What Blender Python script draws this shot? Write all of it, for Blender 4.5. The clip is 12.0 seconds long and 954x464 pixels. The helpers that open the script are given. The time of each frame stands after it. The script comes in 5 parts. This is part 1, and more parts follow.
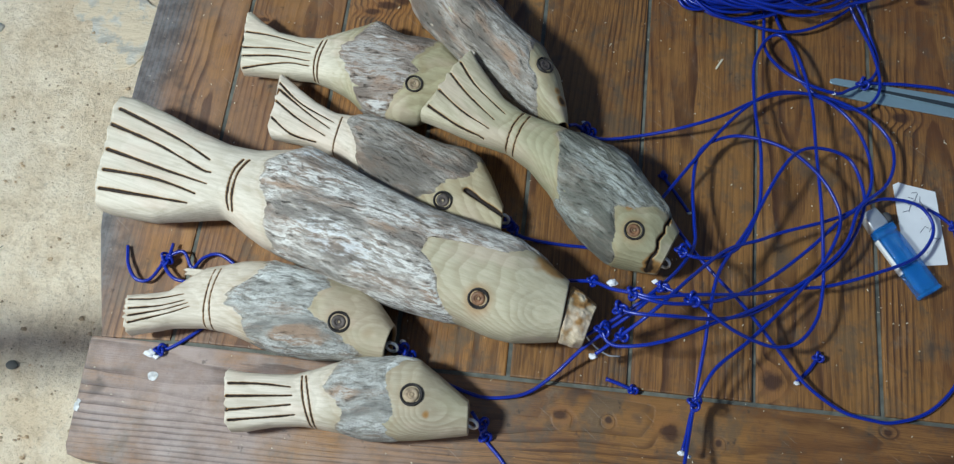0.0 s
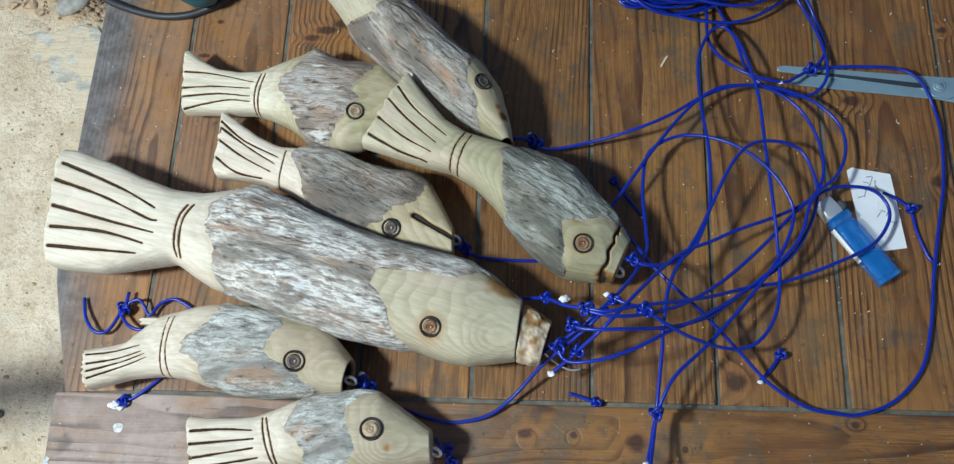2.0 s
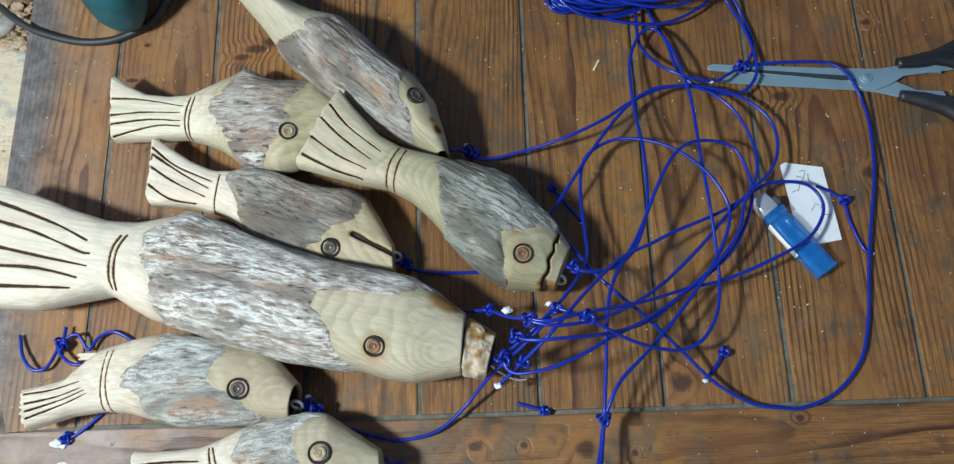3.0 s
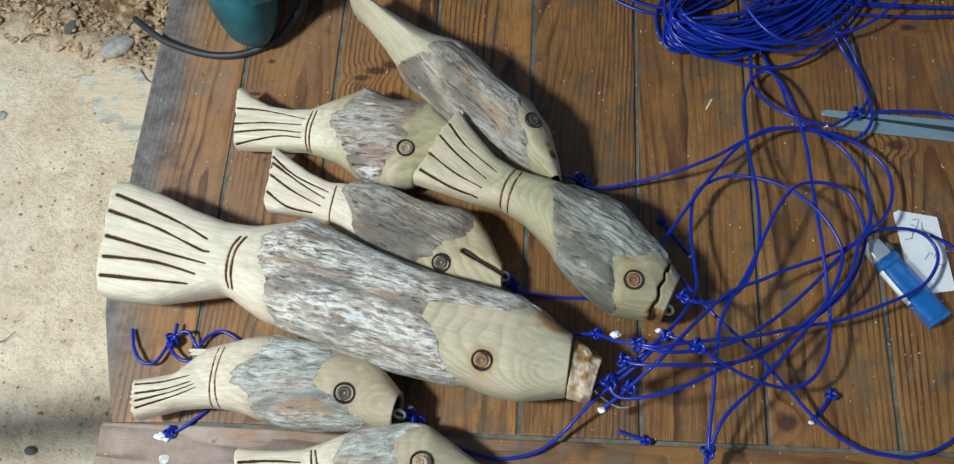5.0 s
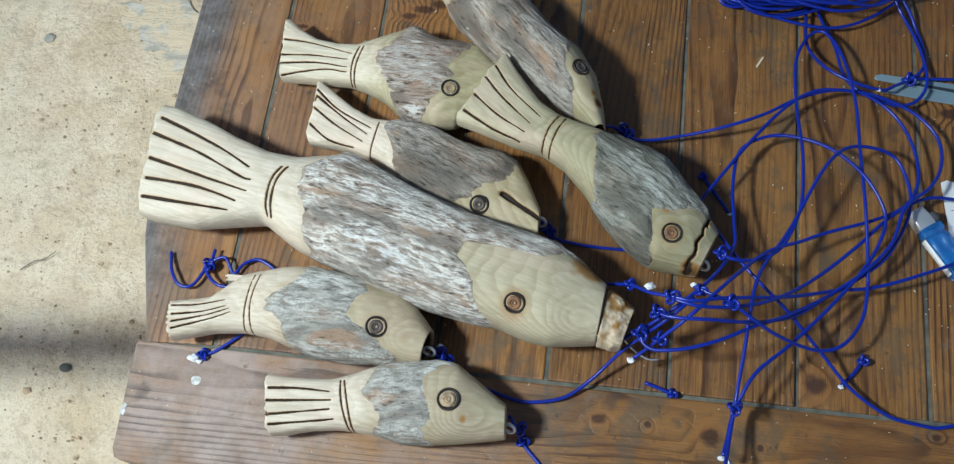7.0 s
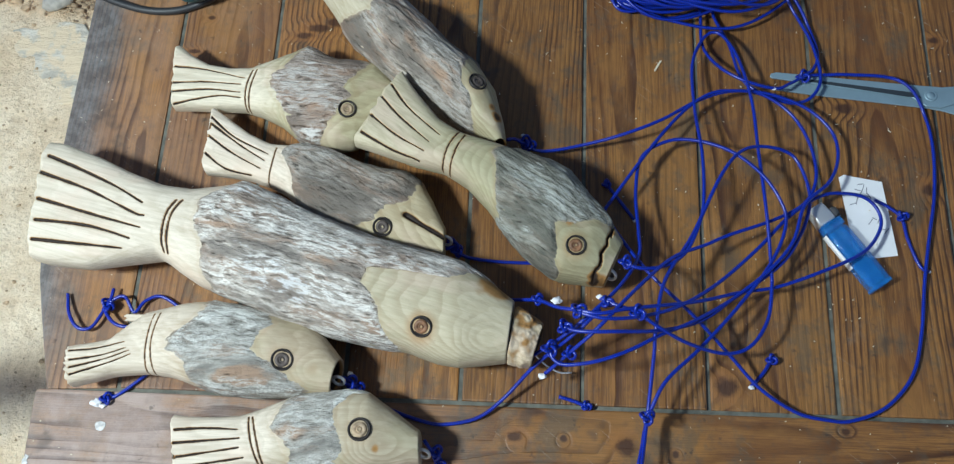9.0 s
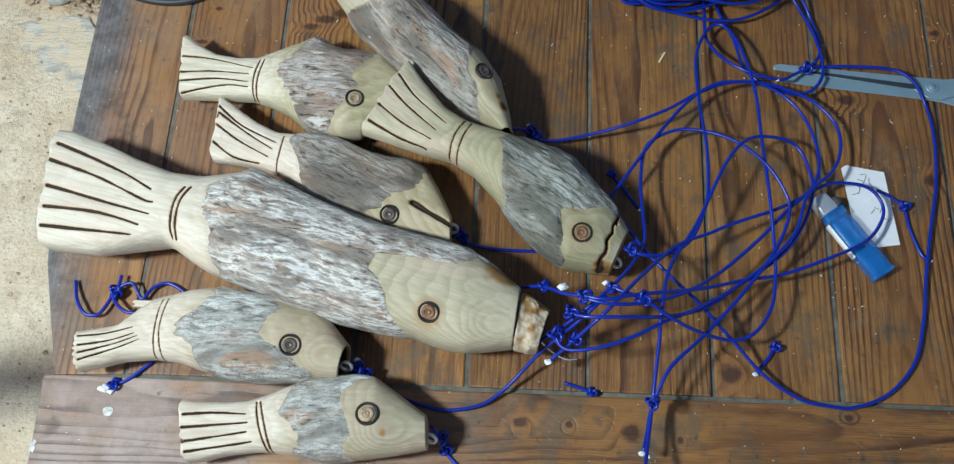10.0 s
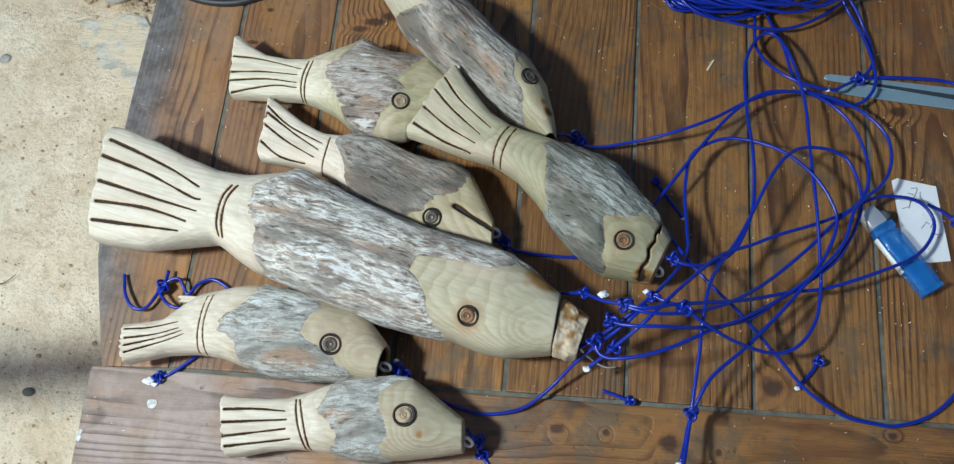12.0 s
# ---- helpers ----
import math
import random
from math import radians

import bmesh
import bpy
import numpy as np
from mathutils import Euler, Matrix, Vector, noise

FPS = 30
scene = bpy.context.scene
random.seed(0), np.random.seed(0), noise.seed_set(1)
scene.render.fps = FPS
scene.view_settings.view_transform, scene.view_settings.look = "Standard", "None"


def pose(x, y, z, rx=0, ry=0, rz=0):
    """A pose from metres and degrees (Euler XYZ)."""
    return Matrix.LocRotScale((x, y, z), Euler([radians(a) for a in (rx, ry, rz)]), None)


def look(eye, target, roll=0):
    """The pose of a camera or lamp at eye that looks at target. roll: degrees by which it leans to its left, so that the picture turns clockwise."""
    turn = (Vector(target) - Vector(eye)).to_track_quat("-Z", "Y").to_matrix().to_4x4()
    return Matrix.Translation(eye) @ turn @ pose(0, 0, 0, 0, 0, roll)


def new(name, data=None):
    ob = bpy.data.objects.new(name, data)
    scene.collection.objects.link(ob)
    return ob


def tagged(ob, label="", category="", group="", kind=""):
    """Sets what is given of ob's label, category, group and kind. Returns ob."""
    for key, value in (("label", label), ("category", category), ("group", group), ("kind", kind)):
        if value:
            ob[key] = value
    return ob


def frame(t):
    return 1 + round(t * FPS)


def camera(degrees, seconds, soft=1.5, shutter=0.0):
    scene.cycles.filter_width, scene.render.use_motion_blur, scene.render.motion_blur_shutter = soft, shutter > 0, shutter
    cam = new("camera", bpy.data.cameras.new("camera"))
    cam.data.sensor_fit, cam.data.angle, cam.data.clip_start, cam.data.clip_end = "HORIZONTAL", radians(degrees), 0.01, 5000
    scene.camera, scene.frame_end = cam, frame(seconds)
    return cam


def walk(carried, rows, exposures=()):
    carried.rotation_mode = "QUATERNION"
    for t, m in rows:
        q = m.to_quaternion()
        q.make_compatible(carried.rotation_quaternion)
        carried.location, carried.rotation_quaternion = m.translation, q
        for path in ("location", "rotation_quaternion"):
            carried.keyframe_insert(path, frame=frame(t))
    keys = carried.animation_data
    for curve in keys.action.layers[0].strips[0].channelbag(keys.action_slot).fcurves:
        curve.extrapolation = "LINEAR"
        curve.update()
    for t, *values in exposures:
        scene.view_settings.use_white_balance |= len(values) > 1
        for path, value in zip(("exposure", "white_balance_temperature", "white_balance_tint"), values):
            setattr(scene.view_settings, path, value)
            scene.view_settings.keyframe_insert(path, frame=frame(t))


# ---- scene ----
cam = camera(52.9, 12.0, soft=1.3)
PATH = [
    (0, (0.012, -0.183, 0.766), (-0.112, 0.557, -1.088), -3.2),
    (0.5, (0.029, -0.173, 0.772), (-0.139, 0.536, -1.091), -6.8),
    (1, (0.039, -0.164, 0.768), (-0.111, 0.549, -1.094), -7.1),
    (1.5, (0.055, -0.15, 0.77), (-0.103, 0.549, -1.098), -10.0),
    (2, (0.062, -0.143, 0.772), (-0.089, 0.552, -1.098), -10.7),
    (2.5, (0.07, -0.133, 0.769), (-0.052, 0.559, -1.104), -10.0),
    (3, (0.077, -0.128, 0.774), (0.013, 0.558, -1.104), -7.3),
    (3.2, (0.081, -0.131, 0.78), (0.022, 0.578, -1.09), -7.0),
    (4.8, (0.038, -0.164, 0.778), (-0.115, 0.677, -1.03), -9.4),
    (5, (0.029, -0.164, 0.772), (-0.142, 0.643, -1.05), -9.6),
    (5.5, (0.014, -0.168, 0.763), (-0.167, 0.582, -1.082), -9.5),
    (6, (0.007, -0.183, 0.766), (-0.203, 0.563, -1.078), -10.4),
    (6.5, (0.01, -0.188, 0.77), (-0.218, 0.559, -1.071), -10.8),
    (7, (0.024, -0.176, 0.767), (-0.207, 0.545, -1.084), -11.4),
    (7.5, (0.045, -0.154, 0.764), (-0.176, 0.561, -1.09), -12.7),
    (7.7, (0.051, -0.148, 0.765), (-0.16, 0.566, -1.092), -12.7),
    (9.5, (0.052, -0.153, 0.763), (-0.042, 0.569, -1.1), -5.2),
    (10, (0.044, -0.166, 0.764), (-0.057, 0.565, -1.095), -5.5),
    (10.5, (0.037, -0.17, 0.767), (-0.079, 0.56, -1.091), -5.7),
    (11, (0.039, -0.17, 0.769), (-0.143, 0.558, -1.085), -9.8),
    (11.5, (0.045, -0.164, 0.769), (-0.156, 0.558, -1.085), -11.1),
    (12, (0.048, -0.164, 0.766), (-0.15, 0.563, -1.086), -10.9),
]
EXPOSURES = [(0, -0.20, 6460, 10), (0.5, -0.26, 6460, 10), (1, -0.15, 6460, 10), (2, 0.01, 6460, 10), (3.2, 0.10, 6560, 10), (4.8, -0.03, 6850, 10), (6, -0.12, 6680, 10), (7.7, -0.10, 6620, 10),
             (9.5, 0.03, 6480, 10), (10, -0.03, 6460, 10), (10.5, -0.22, 6460, 10), (11, -0.21, 6480, 10), (11.5, -0.10, 6500, 10), (12, -0.05, 6500, 10)]
walk(cam, [(t, look(eye, target, roll)) for t, eye, target, roll in PATH], EXPOSURES)

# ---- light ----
# Unseen point lamp, assumed beyond the bench's end from fanning shadows and the fall-off along the planks.
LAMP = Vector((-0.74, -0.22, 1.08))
world = bpy.data.worlds.new("world")
scene.world = world
world.use_nodes = True
sky = world.node_tree.nodes.new("ShaderNodeTexSky")
sky.sky_type, sky.sun_disc = "NISHITA", False
sky.sun_elevation, sky.sun_rotation = radians(35), radians(235)
background = world.node_tree.nodes["Background"]
world.node_tree.links.new(sky.outputs[0], background.inputs[0])
background.inputs[1].default_value = 0.085
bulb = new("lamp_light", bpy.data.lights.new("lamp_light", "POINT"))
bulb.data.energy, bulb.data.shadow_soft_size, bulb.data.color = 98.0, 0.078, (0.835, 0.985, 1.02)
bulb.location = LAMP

GROUND = -0.31          # the bench top is z = 0


# ---- material helpers ----
class Nodes:
    """A small wrapper round a material's node tree."""

    def __init__(self, name):
        self.mat = bpy.data.materials.new(name)
        self.mat.use_nodes = True
        self.tree = self.mat.node_tree
        self.bsdf = self.tree.nodes["Principled BSDF"]

    def put(self, socket, value):
        if isinstance(value, bpy.types.NodeSocket):
            self.tree.links.new(value, socket)
        elif value is not None:
            socket.default_value = value

    def node(self, kind, values=None, out=0, **props):
        n = self.tree.nodes.new("ShaderNode" + kind)
        if "operation" in props:
            n.operation = props["operation"]
        if "dims" in props:
            n.noise_dimensions = props["dims"]
        if "feature" in props:
            n.feature = props["feature"]
        if "attr" in props:
            n.attribute_name = props["attr"]
        for k, v in (values or {}).items():
            self.put(n.inputs[k], v)
        return n.outputs[out]

    def math(self, op, a, b=None, c=None):
        n = self.tree.nodes.new("ShaderNodeMath")
        n.operation = op
        for i, v in enumerate((a, b, c)):
            self.put(n.inputs[i], v)
        return n.outputs[0]

    def vec(self, op, a, b=None):
        n = self.tree.nodes.new("ShaderNodeVectorMath")
        n.operation = op
        self.put(n.inputs[0], a)
        if b is not None:
            self.put(n.inputs[1], b)
        return n.outputs["Value" if op in ("LENGTH", "DISTANCE") else "Vector"]

    def noise(self, p, scale, detail=4.0, rough=0.55, distort=0.0):
        return self.node("TexNoise", {"Vector": p, "Scale": scale, "Detail": detail, "Roughness": rough, "Distortion": distort})

    def range(self, v, a, b, lo=0.0, hi=1.0):
        n = self.tree.nodes.new("ShaderNodeMapRange")
        n.interpolation_type = "SMOOTHSTEP"
        for i, x in enumerate((v, a, b, lo, hi)):
            self.put(n.inputs[i], x)
        return n.outputs[0]

    def mix(self, f, a, b, blend="MIX"):
        n = self.tree.nodes.new("ShaderNodeMix")
        n.data_type, n.blend_type = "RGBA", blend
        self.put(n.inputs[0], f)
        self.put(n.inputs[6], (*a, 1) if isinstance(a, tuple) else a)
        self.put(n.inputs[7], (*b, 1) if isinstance(b, tuple) else b)
        return n.outputs[2]

    def ramp(self, v, *stops):
        n = self.tree.nodes.new("ShaderNodeValToRGB")
        e = n.color_ramp.elements
        while len(e) < len(stops):
            e.new(0.5)
        for x, (pos, col) in zip(e, stops):
            x.position, x.color = pos, (*col, 1)
        self.put(n.inputs[0], v)
        return n.outputs[0]

    def object_co(self):
        return self.tree.nodes.new("ShaderNodeTexCoord").outputs["Object"]

    def world_co(self):
        return self.tree.nodes.new("ShaderNodeNewGeometry").outputs["Position"]

    def random(self):
        return self.tree.nodes.new("ShaderNodeObjectInfo").outputs["Random"]

    def bump(self, height, strength, distance):
        n = self.tree.nodes.new("ShaderNodeBump")
        n.inputs["Strength"].default_value, n.inputs["Distance"].default_value = strength, distance
        self.put(n.inputs["Height"], height)
        self.tree.links.new(n.outputs[0], self.bsdf.inputs["Normal"])

    def done(self, color, rough, metal=0.0, spec=0.5):
        self.put(self.bsdf.inputs["Base Color"], (*color, 1) if isinstance(color, tuple) else color)
        self.put(self.bsdf.inputs["Roughness"], rough)
        self.put(self.bsdf.inputs["Metallic"], metal)
        self.put(self.bsdf.inputs["Specular IOR Level"], spec)
        return self.mat


def plain(name, color, rough=0.5, metal=0.0, vary=0.12, scale=60.0, bump=0.2):
    """A surface of one colour with fine mottling and relief."""
    n = Nodes(name)
    p = n.object_co()
    a = n.noise(p, scale, 5)
    b = n.noise(p, scale * 0.15, 3)
    m = n.math("ADD", n.math("MULTIPLY", a, 0.5), n.math("MULTIPLY", b, 0.5))
    dark = tuple(c * (1 - vary * 2) for c in color)
    light = tuple(min(1, c * (1 + vary * 1.5)) for c in color)
    n.bump(a, bump, 0.0006)
    return n.done(n.mix(n.range(m, 0.3, 0.7), dark, light), n.range(b, 0.3, 0.7, rough * 0.85, min(1, rough * 1.2)), metal)


def plank_wood(name, knots, spacing, pith, grey_from, grey_to, grey_most, grey_light, grey_dark, edge, edge_tone):
    """Worn varnished flat-sawn softwood, its log axis along local y; knots are (x, y, rx, ry) on the bench top."""
    n = Nodes(name)
    obj, pos = n.object_co(), n.world_co()
    rnd = n.random()
    shift = n.node("CombineXYZ", {0: n.math("MULTIPLY", rnd, 3.7), 1: n.math("MULTIPLY", rnd, 9.1), 2: 0.0})
    knot = dark = None
    frayed = n.math("MULTIPLY", n.math("SUBTRACT", n.noise(pos, 120.0, 6, 0.65), 0.5), 1.5)
    for x, y, rx, ry in knots:
        d = n.vec("LENGTH", n.vec("MULTIPLY", n.vec("SUBTRACT", pos, (x, y, 0.0)), (1 / rx, 1 / ry, 0.0)))
        core = n.range(n.math("ADD", d, frayed), 1.25, 0.55)
        halo = n.range(d, 3.2, 0.7)
        dark = core if dark is None else n.math("MAXIMUM", dark, core)
        knot = halo if knot is None else n.math("MAXIMUM", knot, halo)
    p = n.vec("ADD", obj, shift)
    xyz = n.tree.nodes.new("ShaderNodeSeparateXYZ")
    n.put(xyz.inputs[0], obj)
    # growth rings: cylinders round a pith that runs slantwise under the board
    warp = n.noise(n.vec("MULTIPLY", p, (10.0, 2.4, 5.0)), 1.0, 3)
    ripple = n.noise(n.vec("MULTIPLY", p, (55.0, 9.0, 20.0)), 1.0, 4, 0.6)
    slope = n.math("MULTIPLY", n.math("SUBTRACT", n.math("FRACT", n.math("MULTIPLY", rnd, 7.31)), 0.5), 0.085)
    deep = n.math("ADD", n.math("ADD", n.math("MULTIPLY", xyz.outputs[1], slope), pith), n.math("MULTIPLY", n.math("SUBTRACT", warp, 0.5), 0.024))
    side = n.math("SUBTRACT", xyz.outputs[0], n.math("MULTIPLY", n.math("SUBTRACT", rnd, 0.5), 0.10))
    radius = n.vec("LENGTH", n.node("CombineXYZ", {0: side, 1: deep, 2: 0.0}))
    radius = n.math("ADD", radius, n.math("ADD", n.math("MULTIPLY", ripple, 0.0028), n.math("MULTIPLY", knot, 0.0040)))
    turn = n.math("FRACT", n.math("MULTIPLY", radius, 1 / spacing))
    late = n.math("MULTIPLY", n.range(turn, 0.42, 0.84), n.range(turn, 1.0, 0.90))
    q = n.vec("ADD", p, n.node("CombineXYZ", {0: n.math("MULTIPLY", warp, 0.012), 1: 0.0, 2: 0.0}))
    fibre = n.noise(n.vec("MULTIPLY", q, (1000.0, 26.0, 60.0)), 1.0, 5, 0.7)
    tone = n.noise(n.vec("MULTIPLY", p, (9.0, 3.0, 5.0)), 1.0, 4)
    blot = n.noise(pos, 26.0, 3, 0.5)
    patch = n.noise(pos, 9.0, 6, 0.65)
    late = n.math("MULTIPLY", late, n.range(n.noise(n.vec("MULTIPLY", p, (24.0, 6.0, 6.0)), 1.0, 3), 0.38, 0.60, 0.30, 1.0))
    col = n.mix(late, (0.330, 0.156, 0.046), (0.062, 0.024, 0.011))
    col = n.mix(n.range(fibre, 0.40, 0.58, 0.66, 0.0), col, (0.075, 0.033, 0.015))
    col = n.mix(n.range(tone, 0.42, 0.62, 0.0, 0.55), col, (0.150, 0.062, 0.023))
    ochre = n.noise(n.vec("MULTIPLY", p, (16.0, 5.0, 5.0)), 1.0, 5, 0.65)
    col = n.mix(n.range(ochre, 0.48, 0.62, 0.0, 0.42), col, (0.36, 0.180, 0.054))
    smudge = n.noise(n.vec("MULTIPLY", pos, (19.0, 13.0, 10.0)), 1.0, 9, 0.72)
    col = n.mix(n.range(smudge, 0.51, 0.62, 0.0, 0.56), col, (0.092, 0.082, 0.058))
    dirt = n.noise(pos, 60.0, 8, 0.75)
    col = n.mix(n.range(dirt, 0.50, 0.64, 0.0, 0.40), col, (0.090, 0.066, 0.048))
    hue = n.mix(rnd, (0.86, 0.84, 0.86), (1.12, 1.06, 1.0))
    col = n.mix(1.0, col, hue, "MULTIPLY")
    # grey weathering towards the open end, and a bleached end strip
    sx = n.node("SeparateXYZ", {0: pos})
    old = n.math("MULTIPLY", n.range(sx, grey_from, grey_to), n.range(patch, 0.30, 0.60))
    worn = n.mix(n.math("ADD", n.math("MULTIPLY", late, 0.55), n.math("MULTIPLY", n.math("ADD", n.range(dirt, 0.38, 0.62), n.range(fibre, 0.35, 0.65)), 0.20)), grey_light, grey_dark)
    col = n.mix(n.math("MULTIPLY", old, grey_most), col, worn)
    strip = n.range(n.math("ADD", sx, n.math("MULTIPLY", n.math("SUBTRACT", patch, 0.5), 0.10)), edge, edge - 0.040, 0.0, 0.85)
    col = n.mix(strip, col, n.mix(n.range(dirt, 0.36, 0.62), edge_tone, tuple(c * 0.45 for c in edge_tone)))
    scuff = n.noise(n.vec("MULTIPLY", pos, (40.0, 22.0, 30.0)), 1.0, 8, 0.7)
    col = n.mix(n.range(scuff, 0.60, 0.74, 0.0, 0.40), col, (0.30, 0.215, 0.145))
    scratch = n.noise(n.vec("MULTIPLY", n.vec("ADD", pos, n.node("CombineXYZ", {0: n.math("MULTIPLY", warp, 0.05), 1: n.math("MULTIPLY", sx, 0.8), 2: 0.0})), (26.0, 900.0, 1.0)), 1.0, 2, 0.4)
    col = n.mix(n.math("MULTIPLY", n.range(scratch, 0.69, 0.76, 0.0, 0.60), n.range(patch, 0.42, 0.6)), col, (0.40, 0.34, 0.28))
    col = n.mix(n.range(blot, 0.63, 0.72, 0.0, 0.55), col, (0.045, 0.034, 0.030))
    stain = n.noise(pos, 95.0, 4, 0.6)
    col = n.mix(n.math("MULTIPLY", n.range(stain, 0.62, 0.70, 0.0, 0.6), n.range(smudge, 0.42, 0.56)), col, (0.030, 0.024, 0.022))
    nick = n.noise(n.vec("MULTIPLY", n.vec("ADD", pos, n.node("CombineXYZ", {0: n.math("MULTIPLY", n.math("ADD", n.node("SeparateXYZ", {0: pos}, 1), n.math("MULTIPLY", warp, 0.06)), 0.6), 1: 0.0, 2: 0.0})), (700.0, 34.0, 1.0)), 1.0, 3, 0.5)
    col = n.mix(n.math("MULTIPLY", n.range(nick, 0.70, 0.77, 0.0, 0.55), n.range(smudge, 0.38, 0.55)), col, (0.050, 0.032, 0.022))
    col = n.mix(n.math("MULTIPLY", n.range(knot, 0.25, 0.85, 0.0, 0.45), n.range(blot, 0.35, 0.6)), col, (0.30, 0.125, 0.040))
    col = n.mix(n.math("MULTIPLY", dark, 0.85), col, (0.042, 0.018, 0.012))
    n.bump(n.math("ADD", n.math("MULTIPLY", late, -0.5), n.math("MULTIPLY", fibre, 0.6)), 0.45, 0.0012)
    return n.done(col, n.math("ADD", n.range(scuff, 0.3, 0.7, 0.34, 0.56), n.math("MULTIPLY", old, 0.15)), 0.0, 0.42)


def bare_wood(name, pale_tail, tan, seed, change, swirl=(0.0, 0.5)):
    """Fresh carved softwood: paler at the tail, tan past local x = change, the grain winding round a small knot at
    swirl; the dark attribute is scorched wood, and shade painted into mouth cracks and nose holes.
    """
    n = Nodes(name)
    obj = n.object_co()
    p = n.vec("ADD", obj, (seed * 1.7, seed * 0.9, seed * 0.4))
    xyz = n.tree.nodes.new("ShaderNodeSeparateXYZ")
    n.put(xyz.inputs[0], obj)
    wob = n.noise(n.vec("MULTIPLY", p, (7.0, 15.0, 15.0)), 1.0, 3, 0.5)
    small = n.noise(n.vec("MULTIPLY", p, (30.0, 60.0, 60.0)), 1.0, 3, 0.5)
    across = n.math("ADD", xyz.outputs[1], (seed * 0.37 % 1 - 0.5) * 0.03)
    axis = n.node("CombineXYZ", {0: 0.0, 1: across, 2: n.math("ADD", xyz.outputs[2], 0.030)})
    radius = n.math("ADD", n.vec("LENGTH", axis), n.math("ADD", n.math("MULTIPLY", wob, 0.013), n.math("MULTIPLY", small, 0.0020)))
    radius = n.math("ADD", radius, n.math("MULTIPLY", n.math("MAXIMUM", n.math("SUBTRACT", xyz.outputs[0], change), 0.0), 0.34))
    away = n.vec("LENGTH", n.vec("MULTIPLY", n.vec("SUBTRACT", obj, (swirl[0], swirl[1], 0.0)), (0.8, 1.0, 0.0)))
    radius = n.math("ADD", radius, n.range(away, 0.024, 0.0, 0.0, 0.009))
    turn = n.math("FRACT", n.math("MULTIPLY", radius, 330.0))
    late = n.math("MULTIPLY", n.range(turn, 0.15, 0.88), n.range(turn, 1.0, 0.90))
    late = n.math("MULTIPLY", late, n.range(n.noise(p, 15.0, 3), 0.36, 0.58, 0.45, 1.0))
    headward = n.range(n.math("ADD", xyz.outputs[0], n.math("MULTIPLY", n.math("SUBTRACT", wob, 0.5), 0.10)), change - 0.035, change + 0.035)
    fibre = n.noise(n.vec("MULTIPLY", p, (16.0, 430.0, 430.0)), 1.0, 5, 0.65)
    streak = n.noise(n.vec("MULTIPLY", p, (7.0, 95.0, 95.0)), 1.0, 4, 0.6)
    col = n.mix(headward, pale_tail, tan)
    deep = tuple(c * f for c, f in zip(tan, (0.60, 0.54, 0.46)))
    col = n.mix(n.math("MULTIPLY", late, n.math("ADD", 0.18, n.math("MULTIPLY", headward, 0.40))), col, deep)
    col = n.mix(n.range(streak, 0.50, 0.68, 0.0, 0.26), col, deep)
    col = n.mix(n.range(fibre, 0.36, 0.60, 0.30, 0.0), col, deep)
    blush = n.noise(n.vec("MULTIPLY", p, (18.0, 30.0, 30.0)), 1.0, 4)
    col = n.mix(n.range(blush, 0.50, 0.66, 0.0, 0.38), col, (0.62, 0.47, 0.37))
    olive = n.noise(n.vec("MULTIPLY", p, (11.0, 22.0, 22.0)), 1.0, 4)
    col = n.mix(n.math("MULTIPLY", n.range(olive, 0.48, 0.64, 0.0, 0.32), headward), col, (0.37, 0.345, 0.215))
    grime = n.noise(p, 85.0, 7, 0.72)
    col = n.mix(n.range(grime, 0.57, 0.72, 0.0, 0.34), col, (0.27, 0.20, 0.13))
    # scorch marks, plus shade painted into mouth cracks and nose holes
    char_shade = n.node("Attribute", attr="char_shade", out=2)
    col = n.mix(n.range(char_shade, 0.02, 0.45), col, (0.33, 0.17, 0.055))
    col = n.mix(n.range(char_shade, 0.40, 0.85), col, (0.022, 0.013, 0.009))
    n.bump(n.math("ADD", n.math("MULTIPLY", fibre, 0.7), n.math("MULTIPLY", grime, 0.7)), 0.45, 0.0010)
    return n.done(col, 0.62, 0.0, 0.35)


